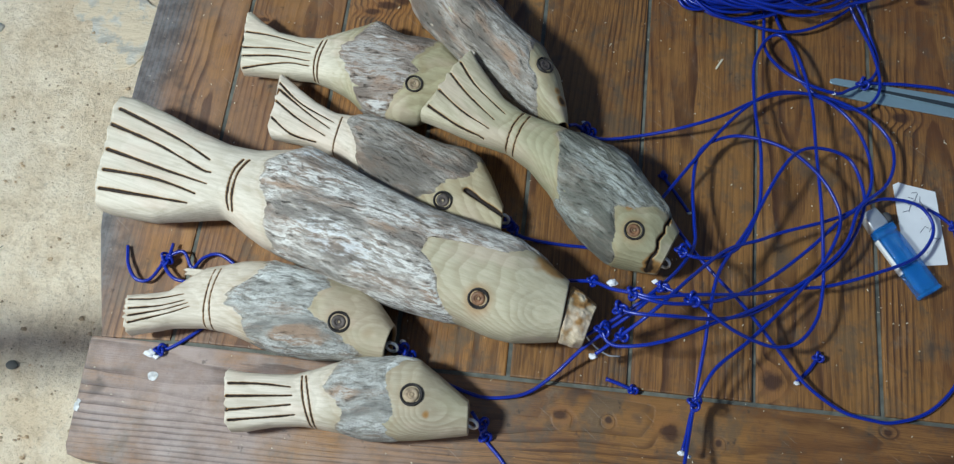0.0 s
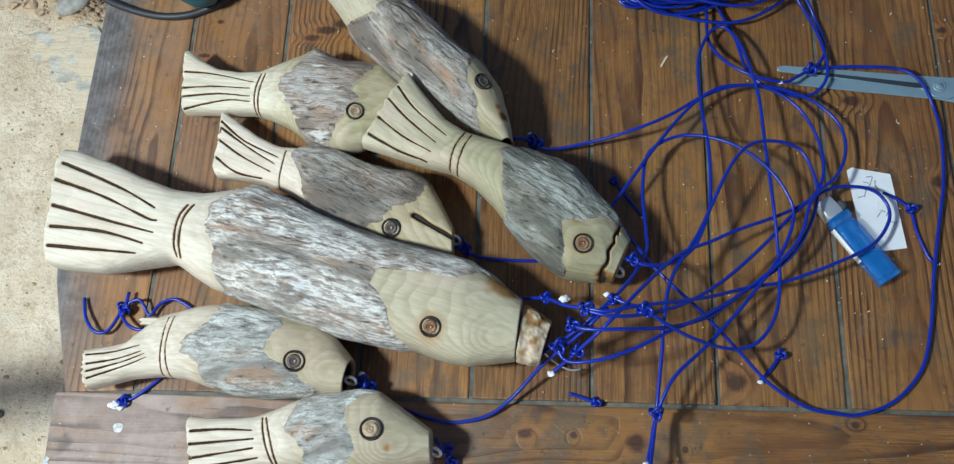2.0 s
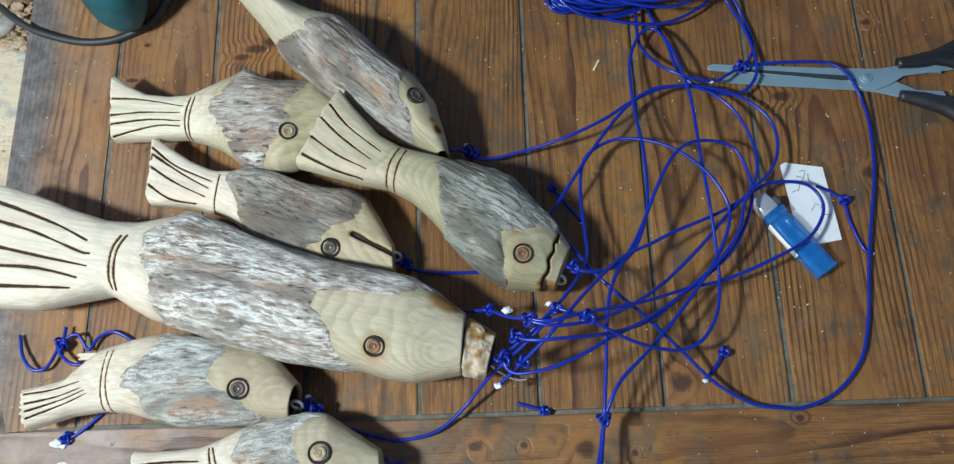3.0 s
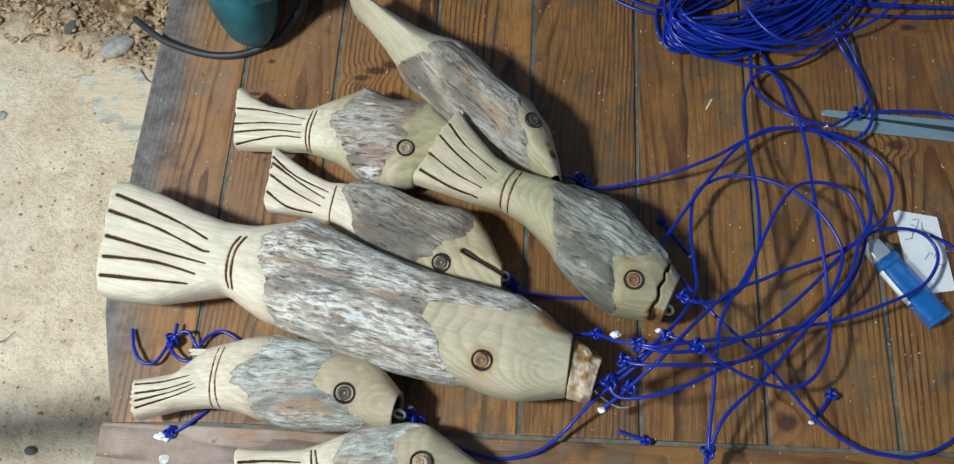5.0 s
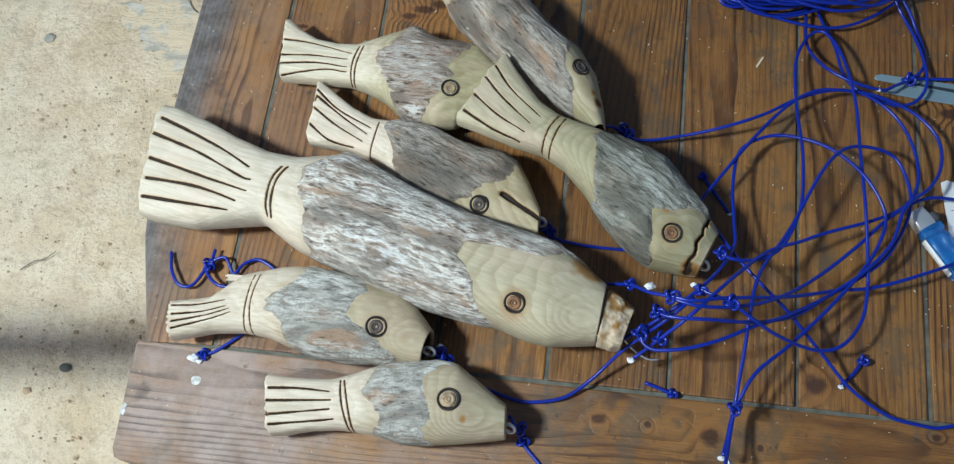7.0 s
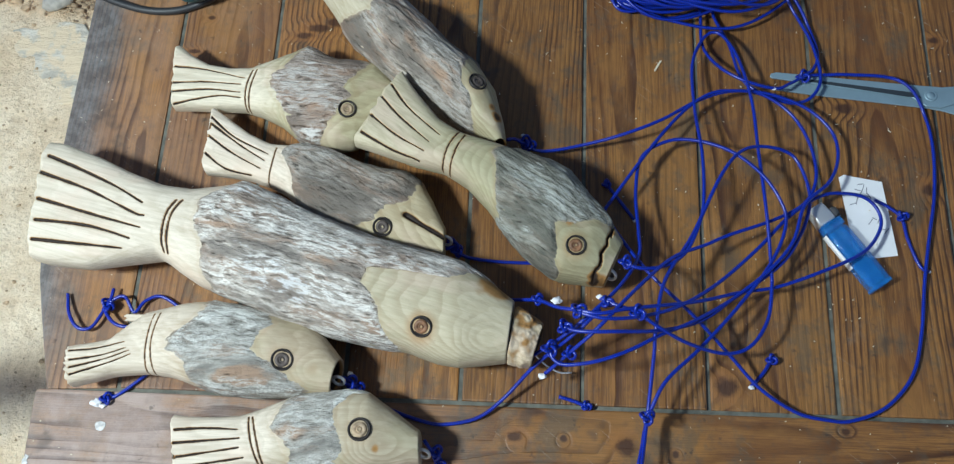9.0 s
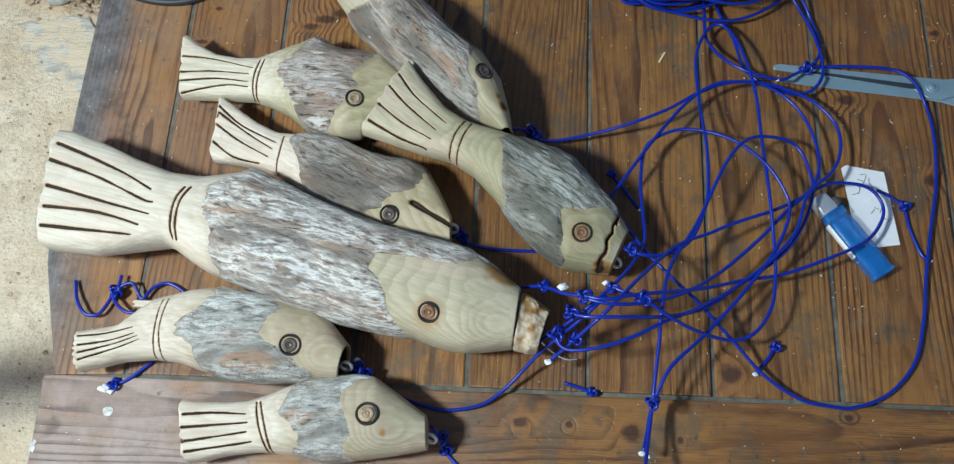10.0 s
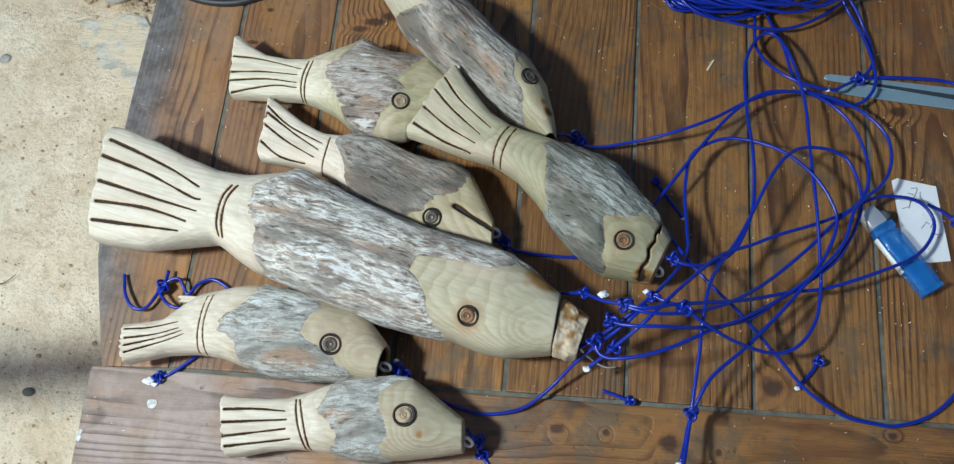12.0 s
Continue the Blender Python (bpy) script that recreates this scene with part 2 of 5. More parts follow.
def bark_skin(name, low, mid, pale, seed, whiten, rusty, plates):
    """Weathered bark: long ridges and furrows along local x, lichen on the ridges, cracked into small plates where asked for."""
    n = Nodes(name)
    p = n.vec("ADD", n.object_co(), (seed * 2.1, seed * 1.3, seed * 0.6))
    turn = n.noise(p, 13.0, 4)
    p = n.vec("ADD", p, n.node("CombineXYZ", {0: 0.0, 1: n.math("MULTIPLY", turn, 0.022), 2: n.math("MULTIPLY", turn, 0.010)}))
    ridge = n.noise(n.vec("MULTIPLY", p, (75.0, 330.0, 330.0)), 1.0, 7, 0.72)
    flake = n.noise(n.vec("MULTIPLY", p, (190.0, 700.0, 700.0)), 1.0, 6, 0.75)
    broad = n.noise(n.vec("MULTIPLY", p, (20.0, 60.0, 60.0)), 1.0, 7, 0.66)
    zone = n.noise(n.vec("MULTIPLY", p, (11.0, 28.0, 28.0)), 1.0, 4, 0.6)
    warm = n.noise(n.vec("MULTIPLY", n.vec("ADD", p, (3.1, 1.2, 0.0)), (17.0, 52.0, 52.0)), 1.0, 6, 0.7)
    col = n.ramp(broad, (0.32, low), (0.50, mid), (0.68, tuple((a + b) / 2 for a, b in zip(mid, low))))
    col = n.mix(n.range(warm, 0.49, 0.60, 0.0, rusty), col, (0.37, 0.245, 0.175))
    col = n.mix(n.range(zone, 0.48, 0.38, 0.0, 0.6), col, tuple(c * 0.60 for c in low))
    patch = n.node("Attribute", attr="patch", out=2)
    ragged = n.math("ADD", patch, n.math("MULTIPLY", n.math("SUBTRACT", ridge, 0.5), 1.5))
    rusted = n.math("SUBTRACT", n.math("MULTIPLY", patch, -1.0), n.math("MULTIPLY", n.math("SUBTRACT", broad, 0.5), 1.2))
    col = n.mix(n.range(rusted, 0.30, 0.70, 0.0, 0.8), col, (0.42, 0.27, 0.18))
    white = n.math("MULTIPLY", n.range(ridge, 0.47, 0.53), n.range(n.math("ADD", n.math("MULTIPLY", broad, 0.4), n.math("MULTIPLY", zone, 0.6)), 0.43, 0.55))
    col = n.mix(n.math("MULTIPLY", white, whiten), col, pale)
    col = n.mix(n.range(ragged, 0.35, 0.60, 0.0, 0.85), col, tuple(min(0.75, c * 1.12) for c in pale))
    col = n.mix(n.range(flake, 0.53, 0.64, 0.0, 0.50), col, tuple(c * 0.55 for c in low))
    furrow = n.range(ridge, 0.41, 0.33)
    if plates:
        cell = n.node("TexVoronoi", {"Vector": n.vec("MULTIPLY", n.vec("ADD", p, n.node("CombineXYZ", {0: n.math("MULTIPLY", flake, 0.004), 1: 0.0, 2: 0.0})), (330.0, 300.0, 300.0)), "Scale": 1.0}, feature="DISTANCE_TO_EDGE")
        split = n.math("MULTIPLY", n.range(cell, 0.16, 0.04, 0.0, plates), n.range(broad, 0.40, 0.56))
        furrow = n.math("MAXIMUM", n.math("MULTIPLY", furrow, 0.7), split)
    col = n.mix(n.math("MULTIPLY", furrow, 0.60), col, (0.065, 0.050, 0.040))
    rim = n.node("Attribute", attr="rim", out=2)
    worn = n.math("ADD", rim, n.math("MULTIPLY", n.math("SUBTRACT", broad, 0.5), 1.6))
    col = n.mix(n.range(worn, 0.45, 1.0, 0.0, 0.70), col, (0.37, 0.285, 0.20))
    relief = n.math("SUBTRACT", n.math("ADD", n.math("MULTIPLY", ridge, 1.3), n.math("MULTIPLY", flake, 0.6)), n.math("MULTIPLY", furrow, 0.8))
    n.bump(relief, 0.9, 0.0022)
    return n.done(col, 0.9, 0.0, 0.2)


def cord_skin(name):
    """Braided glossy blue elastic cord: diamonds from its length and girth."""
    n = Nodes(name)
    along = n.math("MULTIPLY", n.node("Attribute", attr="along", out=2), 2 * math.pi / 0.0036)
    round_ = n.math("MULTIPLY", n.node("Attribute", attr="around", out=2), 2 * math.pi * 3)
    w = n.math("MULTIPLY", n.math("SINE", n.math("ADD", along, round_)), n.math("SINE", n.math("SUBTRACT", along, round_)))
    w = n.range(w, -0.7, 0.7)
    tone = n.noise(n.object_co(), 45.0, 3)
    col = n.mix(w, (0.002, 0.010, 0.150), (0.005, 0.032, 0.40))
    col = n.mix(n.range(tone, 0.45, 0.75, 0.0, 0.4), col, (0.004, 0.010, 0.17))
    n.bump(w, 0.10, 0.0004)
    return n.done(col, 0.30, 0.0, 0.42)


def earth(name):
    n = Nodes(name)
    p = n.world_co()
    big = n.noise(p, 3.2, 5, 0.6)
    mid = n.noise(p, 17.0, 7, 0.68)
    grain = n.noise(p, 230.0, 5, 0.7)
    clump = n.noise(p, 55.0, 6, 0.68)
    col = n.mix(n.range(mid, 0.32, 0.68), (0.78, 0.60, 0.405), (0.98, 0.82, 0.615))
    col = n.mix(n.range(big, 0.40, 0.65, 0.0, 0.5), col, (0.84, 0.72, 0.56))
    col = n.mix(n.range(grain, 0.53, 0.68, 0.0, 0.45), col, (0.42, 0.31, 0.205))
    col = n.mix(n.range(grain, 0.40, 0.26, 0.0, 0.4), col, (0.80, 0.73, 0.60))
    pit = n.node("TexVoronoi", {"Vector": p, "Scale": 46.0})
    col = n.mix(n.math("MULTIPLY", n.range(pit, 0.08, 0.03, 0.0, 0.45), n.range(mid, 0.54, 0.64)), col, (0.26, 0.20, 0.14))
    chalk = n.noise(p, 8.0, 7, 0.7)
    col = n.mix(n.range(chalk, 0.50, 0.66, 0.0, 0.4), col, (0.84, 0.745, 0.61))
    fleck = n.noise(p, 120.0, 4, 0.6)
    col = n.mix(n.range(fleck, 0.67, 0.74, 0.0, 0.35), col, (0.22, 0.19, 0.16))
    col = n.mix(n.range(clump, 0.50, 0.36, 0.0, 0.38), col, (0.52, 0.385, 0.25))
    # loose red soil behind the slab
    sep = n.tree.nodes.new("ShaderNodeSeparateXYZ")
    n.put(sep.inputs[0], p)
    edge = n.math("ADD", n.math("ADD", sep.outputs[1], n.math("MULTIPLY", sep.outputs[0], 0.22)), n.math("MULTIPLY", n.math("SUBTRACT", mid, 0.5), 0.22))
    soil = n.range(edge, 0.40, 0.50)
    col = n.mix(soil, col, n.mix(n.range(n.math("ADD", n.math("MULTIPLY", mid, 0.55), n.math("MULTIPLY", n.noise(p, 75.0, 6, 0.7), 0.45)), 0.40, 0.60), (0.19, 0.095, 0.045), (0.76, 0.52, 0.31)))
    n.bump(n.math("ADD", n.math("ADD", n.math("MULTIPLY", mid, 0.8), n.math("MULTIPLY", clump, 0.8)), n.math("MULTIPLY", grain, 0.4)), 0.85, 0.009)
    return n.done(col, 0.92, 0.0, 0.2)


KNOTS = [(0.212, 0.019, 0.009, 0.008), (0.045, -0.027, 0.006, 0.0045), (0.132, -0.032, 0.008, 0.008), (0.083, -0.027, 0.003, 0.003),
         (0.302, -0.013, 0.004, 0.003), (0.412, 0.344, 0.005, 0.004), (0.390, 0.195, 0.006, 0.006), (0.326, 0.272, 0.009, 0.005),
         (-0.164, 0.337, 0.010, 0.0035), (-0.150, 0.345, 0.012, 0.0045), (-0.137, 0.352, 0.008, 0.005), (-0.255, 0.355, 0.004, 0.0025), (0.17, -0.036, 0.003, 0.003),
         (0.352, 0.398, 0.008, 0.004), (-0.266, 0.318, 0.006, 0.0025)]
M_PLANK = plank_wood("varnished_plank_wood", KNOTS, 0.0037, 0.046, -0.06, -0.36, 0.42, (0.33, 0.225, 0.18), (0.085, 0.052, 0.042), -0.322, (0.165, 0.163, 0.168))
M_BOARD = plank_wood("worn_board_wood", KNOTS, 0.0036, 0.060, 0.06, -0.22, 0.92, (0.38, 0.295, 0.265), (0.085, 0.054, 0.048), -0.335, (0.22, 0.205, 0.20))
M_TONGUE = plain("grey_joint_wood", (0.12, 0.12, 0.10), 0.8, vary=0.3, scale=90)
M_LEG = plain("dark_leg_wood", (0.10, 0.06, 0.035), 0.7)
M_EARTH = earth("sandy_ground")
M_STONE = plain("pale_stone", (0.42, 0.40, 0.36), 0.85, vary=0.2, scale=120)
n = Nodes("grey_rock")
rock_co = n.world_co()
vein = n.noise(n.vec("MULTIPLY", rock_co, (22.0, 60.0, 20.0)), 1.0, 7, 0.7)
n.bump(vein, 0.9, 0.006)
M_ROCK = n.done(n.mix(n.range(n.noise(rock_co, 24.0, 6, 0.65), 0.44, 0.56), n.mix(n.range(vein, 0.4, 0.6), (0.50, 0.455, 0.385), (0.76, 0.70, 0.60)), (0.80, 0.65, 0.46)), 0.95, 0.0, 0.2)
M_PEBBLE = plain("dark_pebble", (0.13, 0.13, 0.12), 0.8)
M_CLOD = plain("red_soil_clod", (0.52, 0.37, 0.235), 0.95, vary=0.3, scale=90, bump=0.8)
M_TWIG = plain("dry_twig", (0.12, 0.085, 0.055), 0.9)
M_CORD = cord_skin("blue_braided_cord")
M_FRAY = plain("white_cord_core", (0.72, 0.72, 0.74), 0.85, bump=0.6)
M_STEEL = plain("scissor_steel", (0.25, 0.36, 0.42), 0.45, 0.35, vary=0.05)
M_HOLLOW_SHADE = plain("blade_hollow_shade", (0.060, 0.075, 0.085), 0.45, 0.5, vary=0.05)
M_WIRE = plain("zinc_wire", (0.78, 0.80, 0.82), 0.36, 0.7, vary=0.04)
M_BLACK = plain("black_plastic", (0.018, 0.018, 0.020), 0.42)
M_RUBBER = plain("black_rubber_cable", (0.022, 0.023, 0.026), 0.5)
M_TEAL = plain("teal_tool_plastic", (0.009, 0.095, 0.112), 0.50, vary=0.28, scale=45)
M_CAST = plain("grey_cast_metal", (0.20, 0.19, 0.18), 0.5, 0.6, vary=0.15)
M_PAPER = plain("white_card", (0.80, 0.81, 0.82), 0.8, vary=0.03)
M_INK = plain("pencil_grey", (0.20, 0.21, 0.25), 0.8)
M_PAINT = plain("white_paint_spot", (0.52, 0.51, 0.50), 0.7, vary=0.25, scale=300)
M_CHIP = plain("pale_wood_chip", (0.70, 0.62, 0.46), 0.8)
M_BAG = plain("white_plastic_bag", (0.78, 0.80, 0.80), 0.45, vary=0.05)
M_CHAR = plain("scorched_wood", (0.016, 0.011, 0.009), 0.6, vary=0.3, scale=300, bump=0.6)
M_PLUG = plain("toasted_wood_plug", (0.20, 0.095, 0.045), 0.6, vary=0.3, scale=300, bump=0.5)
M_PLUG_GREY = plain("smoked_wood_plug", (0.090, 0.068, 0.058), 0.6, vary=0.3, scale=300, bump=0.5)
M_PLUG_TAN = plain("tan_wood_plug", (0.34, 0.245, 0.155), 0.6, vary=0.3, scale=300, bump=0.5)
n = Nodes("clear_blue_plastic")
n.bsdf.inputs["Alpha"].default_value = 0.34
M_BLUE = n.done((0.015, 0.22, 0.66), 0.05)
n = Nodes("blue_plastic_tank")
n.bsdf.inputs["Alpha"].default_value = 0.45
M_TANK = n.done(n.mix(n.range(n.noise(n.object_co(), 120.0), 0.35, 0.65), (0.01, 0.14, 0.52), (0.03, 0.30, 0.78)), 0.10)


# ---- geometry helpers ----
def smooth(me):
    me.polygons.foreach_set("use_smooth", np.ones(len(me.polygons), dtype=bool))
    return me


def part(name, bm, material, parent=None, label="", soft=True):
    """Links a bmesh or mesh as one object, under a thing where one is given."""
    if isinstance(bm, bmesh.types.BMesh):
        me = bpy.data.meshes.new(name)
        bm.to_mesh(me)
        bm.free()
    else:
        me = bm
    if soft:
        smooth(me)
    me.materials.append(material)
    ob = new(name, me)
    ob.parent = parent
    if label:
        ob["label"] = label
    return ob


def thing(name, m, label, category, group="", kind=""):
    ob = new(name)
    ob.matrix_world = m
    return tagged(ob, label, category, group, kind)


def prism(outline, z0, z1, bevel=0.0, segments=2):
    """An upright slab over an outline, with its upper and lower rims rounded."""
    bm = bmesh.new()
    face = bm.faces.new([bm.verts.new((x, y, z0)) for x, y in outline])
    bm.normal_update()
    if face.normal.z > 0:
        face.normal_flip()
    up = bmesh.ops.extrude_face_region(bm, geom=[face])["geom"]
    bmesh.ops.translate(bm, vec=(0, 0, z1 - z0), verts=[v for v in up if isinstance(v, bmesh.types.BMVert)])
    bmesh.ops.recalc_face_normals(bm, faces=bm.faces)
    if bevel:
        rim = [e for e in bm.edges if abs(e.verts[0].co.z - e.verts[1].co.z) < 1e-6]
        bmesh.ops.bevel(bm, geom=rim, offset=bevel, segments=segments, profile=0.6, affect="EDGES")
    return bm


def box(cx, cy, cz, sx, sy, sz, bevel=0.002):
    bm = bmesh.new()
    bmesh.ops.create_cube(bm, size=1.0, matrix=Matrix.Translation((cx, cy, cz)) @ Matrix.Diagonal((sx, sy, sz, 1)))
    if bevel:
        bmesh.ops.bevel(bm, geom=bm.edges[:], offset=bevel, segments=2, profile=0.6, affect="EDGES")
    return bm


def lathe(profile, steps=28):
    """A turned shape round z from (radius, height) pairs."""
    bm = bmesh.new()
    rings = []
    for r, z in profile:
        if r < 1e-7:
            rings.append([bm.verts.new((0, 0, z))])
        else:
            rings.append([bm.verts.new((r * math.cos(2 * math.pi * k / steps), r * math.sin(2 * math.pi * k / steps), z)) for k in range(steps)])
    for a, b in zip(rings, rings[1:]):
        for k in range(steps):
            j = (k + 1) % steps
            quad = [a[k % len(a)], a[j % len(a)], b[j % len(b)], b[k % len(b)]]
            quad = list(dict.fromkeys(quad))
            if len(quad) > 2:
                bm.faces.new(quad)
    bmesh.ops.recalc_face_normals(bm, faces=bm.faces)
    return bm


def spline(points, step, closed=False):
    """Points at even steps along a smooth curve through the given ones."""
    p = np.array(points, float)
    ext = np.vstack((p[-1:], p, p[:2])) if closed else np.vstack((2 * p[:1] - p[1:2], p, 2 * p[-1:] - p[-2:-1]))
    out = []
    for a, b, c, d in zip(ext, ext[1:], ext[2:], ext[3:]):
        u = np.linspace(0, 1, 24, endpoint=False)[:, None]
        out.append(0.5 * (2 * b + (c - a) * u + (2 * a - 5 * b + 4 * c - d) * u ** 2 + (3 * b - a - 3 * c + d) * u ** 3))
    out = np.vstack(out + [p[:1] if closed else p[-1:]])
    s = np.concatenate(([0], np.cumsum(np.linalg.norm(np.diff(out, axis=0), axis=1))))
    q = np.linspace(0, s[-1], max(4, int(s[-1] / step)))
    return np.stack([np.interp(q, s, out[:, i]) for i in range(out.shape[1])], 1)


def tube(points, radius, sides=8, closed=False):
    """A round tube along a dense path; it carries its length and girth as attributes."""
    p = np.array(points, float)
    tan = np.gradient(p, axis=0)
    tan /= np.linalg.norm(tan, axis=1)[:, None] + 1e-12
    up = np.tile((0.0, 0.0, 1.0), (len(p), 1))
    up[np.abs(tan[:, 2]) > 0.95] = (1.0, 0.0, 0.0)
    a = np.cross(tan, up)
    a /= np.linalg.norm(a, axis=1)[:, None]
    b = np.cross(a, tan)
    r = np.broadcast_to(np.asarray(radius, float), (len(p),))[:, None, None]
    ang = np.linspace(0, 2 * np.pi, sides, endpoint=False)
    ring = p[:, None] + r * (np.cos(ang)[None, :, None] * a[:, None] + np.sin(ang)[None, :, None] * b[:, None])
    n_, faces = len(p), []
    for i in range(n_ - 1):
        for k in range(sides):
            j = (k + 1) % sides
            faces.append((i * sides + k, i * sides + j, (i + 1) * sides + j, (i + 1) * sides + k))
    faces.append(tuple(range(sides))[::-1])
    faces.append(tuple((n_ - 1) * sides + k for k in range(sides)))
    me = bpy.data.meshes.new("tube")
    me.from_pydata(ring.reshape(-1, 3).tolist(), [], faces)
    s = np.concatenate(([0], np.cumsum(np.linalg.norm(np.diff(p, axis=0), axis=1))))
    me.attributes.new("along", "FLOAT", "POINT").data.foreach_set("value", np.repeat(s, sides).astype(np.float32))
    me.attributes.new("around", "FLOAT", "POINT").data.foreach_set("value", np.tile(np.minimum(ang, 2 * np.pi - ang) / (2 * np.pi), n_).astype(np.float32))
    return me


def rough_ball(r, squash, seed, detail=3, amp=0.25):
    bm = bmesh.new()
    bmesh.ops.create_icosphere(bm, subdivisions=detail, radius=1.0)
    for v in bm.verts:
        k = 1 + amp * noise.noise(v.co * 1.6 + Vector((seed, 0, 0))) + amp * 0.4 * noise.noise(v.co * 4.5 + Vector((0, seed, 0)))
        v.co = Vector((v.co.x * k * r * squash[0], v.co.y * k * r * squash[1], v.co.z * k * r * squash[2]))
    return bm


def field(P, f, seed=0.0):
    """Smooth noise at each row of P."""
    o = Vector((seed, seed * 1.7, seed * 0.3))
    return np.array([noise.noise(Vector(p) + o) for p in (P * np.asarray(f)).tolist()])


# ---- ground ----
def ground_sheet():
    near = np.concatenate((np.arange(-1.3, -0.95, 0.02), np.arange(-0.95, -0.40, 0.006), np.arange(-0.40, 1.4, 0.06)))
    xs = np.concatenate(([-300, -80, -20, -6, -2.5, -1.7], near, [2, 4, 9, 30, 90, 300]))
    ys = np.concatenate(([-300, -80, -20, -6, -2, -1], np.arange(-0.6, 0.36, 0.011), np.arange(0.36, 0.90, 0.006), np.arange(0.90, 1.2, 0.03), [1.4, 2, 4, 9, 30, 90, 300]))
    X, Y = np.meshgrid(xs, ys, indexing="ij")
    P = np.stack((X.ravel(), Y.ravel(), 0 * X.ravel()), 1)
    close = (np.abs(P[:, 0]) < 1.4) & (np.abs(P[:, 1]) < 1.3)
    soil = np.clip((P[:, 1] + 0.22 * P[:, 0] - 0.40) / 0.12, 0, 1)
    z = 0.004 * field(P, 5.0) + 0.0020 * field(P, 26.0, 3.0) + 0.0016 * field(P, 70.0, 6.0) + soil * (0.014 * field(P, 16.0, 5.0) + 0.018 * field(P, 42.0, 8.0) + 0.015 * field(P, 95.0, 2.0) + 0.007 * field(P, 170.0, 4.0))
    P[:, 2] = GROUND + np.where(close, z, 0)
    a, b = len(xs), len(ys)
    i, j = np.meshgrid(np.arange(a - 1), np.arange(b - 1), indexing="ij")
    c = (i * b + j).ravel()
    me = bpy.data.meshes.new("ground")
    me.from_pydata(P.tolist(), [], np.stack((c, c + b, c + b + 1, c + 1), 1).tolist())
    tagged(part("ground", me, M_EARTH), "pale sandy trodden ground with loose reddish soil", "ground", kind="structure")


ground_sheet()


def stone(name, x, y, r, squash, seed, material, label, turn=0, amp=0.25, sink=0.25):
    ob = part(name, rough_ball(r, squash, seed, amp=amp), material)
    ob.matrix_world = pose(x, y, GROUND + r * squash[2] * (1 - sink), 0, 0, turn)
    return tagged(ob, label, name.replace("_", " "))


stone("stone", -0.588, 0.580, 0.024, (1.0, 0.62, 0.5), 2.0, M_STONE, "smooth pale grey stone lying on loose soil", 35, 0.15)
rim = []
for k in range(40):
    a = 2 * math.pi * k / 40
    reach = 1 + 0.28 * noise.noise(Vector((math.cos(a) * 1.7, math.sin(a) * 1.7, 3.0))) + 0.10 * noise.noise(Vector((math.cos(a) * 4, math.sin(a) * 6, 8.0)))
    rim.append((0.078 * reach * math.cos(a), 0.056 * reach * math.sin(a)))
rock = part("flat_rock", prism(rim, -0.03, 0.0030, 0.0022, 3), M_ROCK)
rock.matrix_world = pose(-0.580, 0.490, GROUND, 3, -2, -8)
tagged(rock, "flat weathered grey rock set in sandy ground", "rock")
stone("pebble", -0.575, 0.024, 0.0068, (1.0, 0.8, 0.7), 7.0, M_PEBBLE, "small dark round pebble on sandy ground", 10, 0.1)
stone("pebble", -0.73, 0.47, 0.008, (1.0, 0.8, 0.6), 8.0, M_STONE, "small pale pebble on sandy ground", 40, 0.2)
stone("pebble", -0.665, 0.615, 0.011, (1.1, 0.7, 0.6), 9.0, M_PEBBLE, "small dark pebble on loose soil", 70, 0.2)


def clods():
    """Crumbs of soil and grit, uncounted."""
    rng = np.random.default_rng(4)
    verts, faces = [], []
    base = bmesh.new()
    bmesh.ops.create_icosphere(base, subdivisions=1, radius=1.0)
    bv = np.array([v.co for v in base.verts])
    bf = [[v.index for v in f.verts] for f in base.faces]
    base.free()
    for k in range(5200):
        x = rng.uniform(-0.95, -0.46)
        y = 0.40 - 0.22 * x + rng.gamma(2.0, 0.075) + 0.02
        r = 0.0008 + rng.gamma(0.9, 0.0013)
        if k > 3800:
            x, y, r = rng.uniform(-0.95, -0.40), rng.uniform(-0.30, 0.55), 0.0005 + rng.gamma(1.0, 0.0006)
        bump = 1 + rng.uniform(-0.5, 0.4, (len(bv), 1))
        o = len(verts)
        verts += (bv * bump * r * (1.2, 1.0, 0.75) + (x, y, GROUND + r * 0.35 + (0.004 if k <= 3800 else 0))).tolist()
        faces += [[i + o for i in f] for f in bf]
    me = bpy.data.meshes.new("soil_crumbs")
    me.from_pydata(verts, [], faces)
    tagged(part("soil_crumbs", me, M_CLOD, soft=False), "loose crumbs of reddish soil and grit", "soil", kind="stuff")


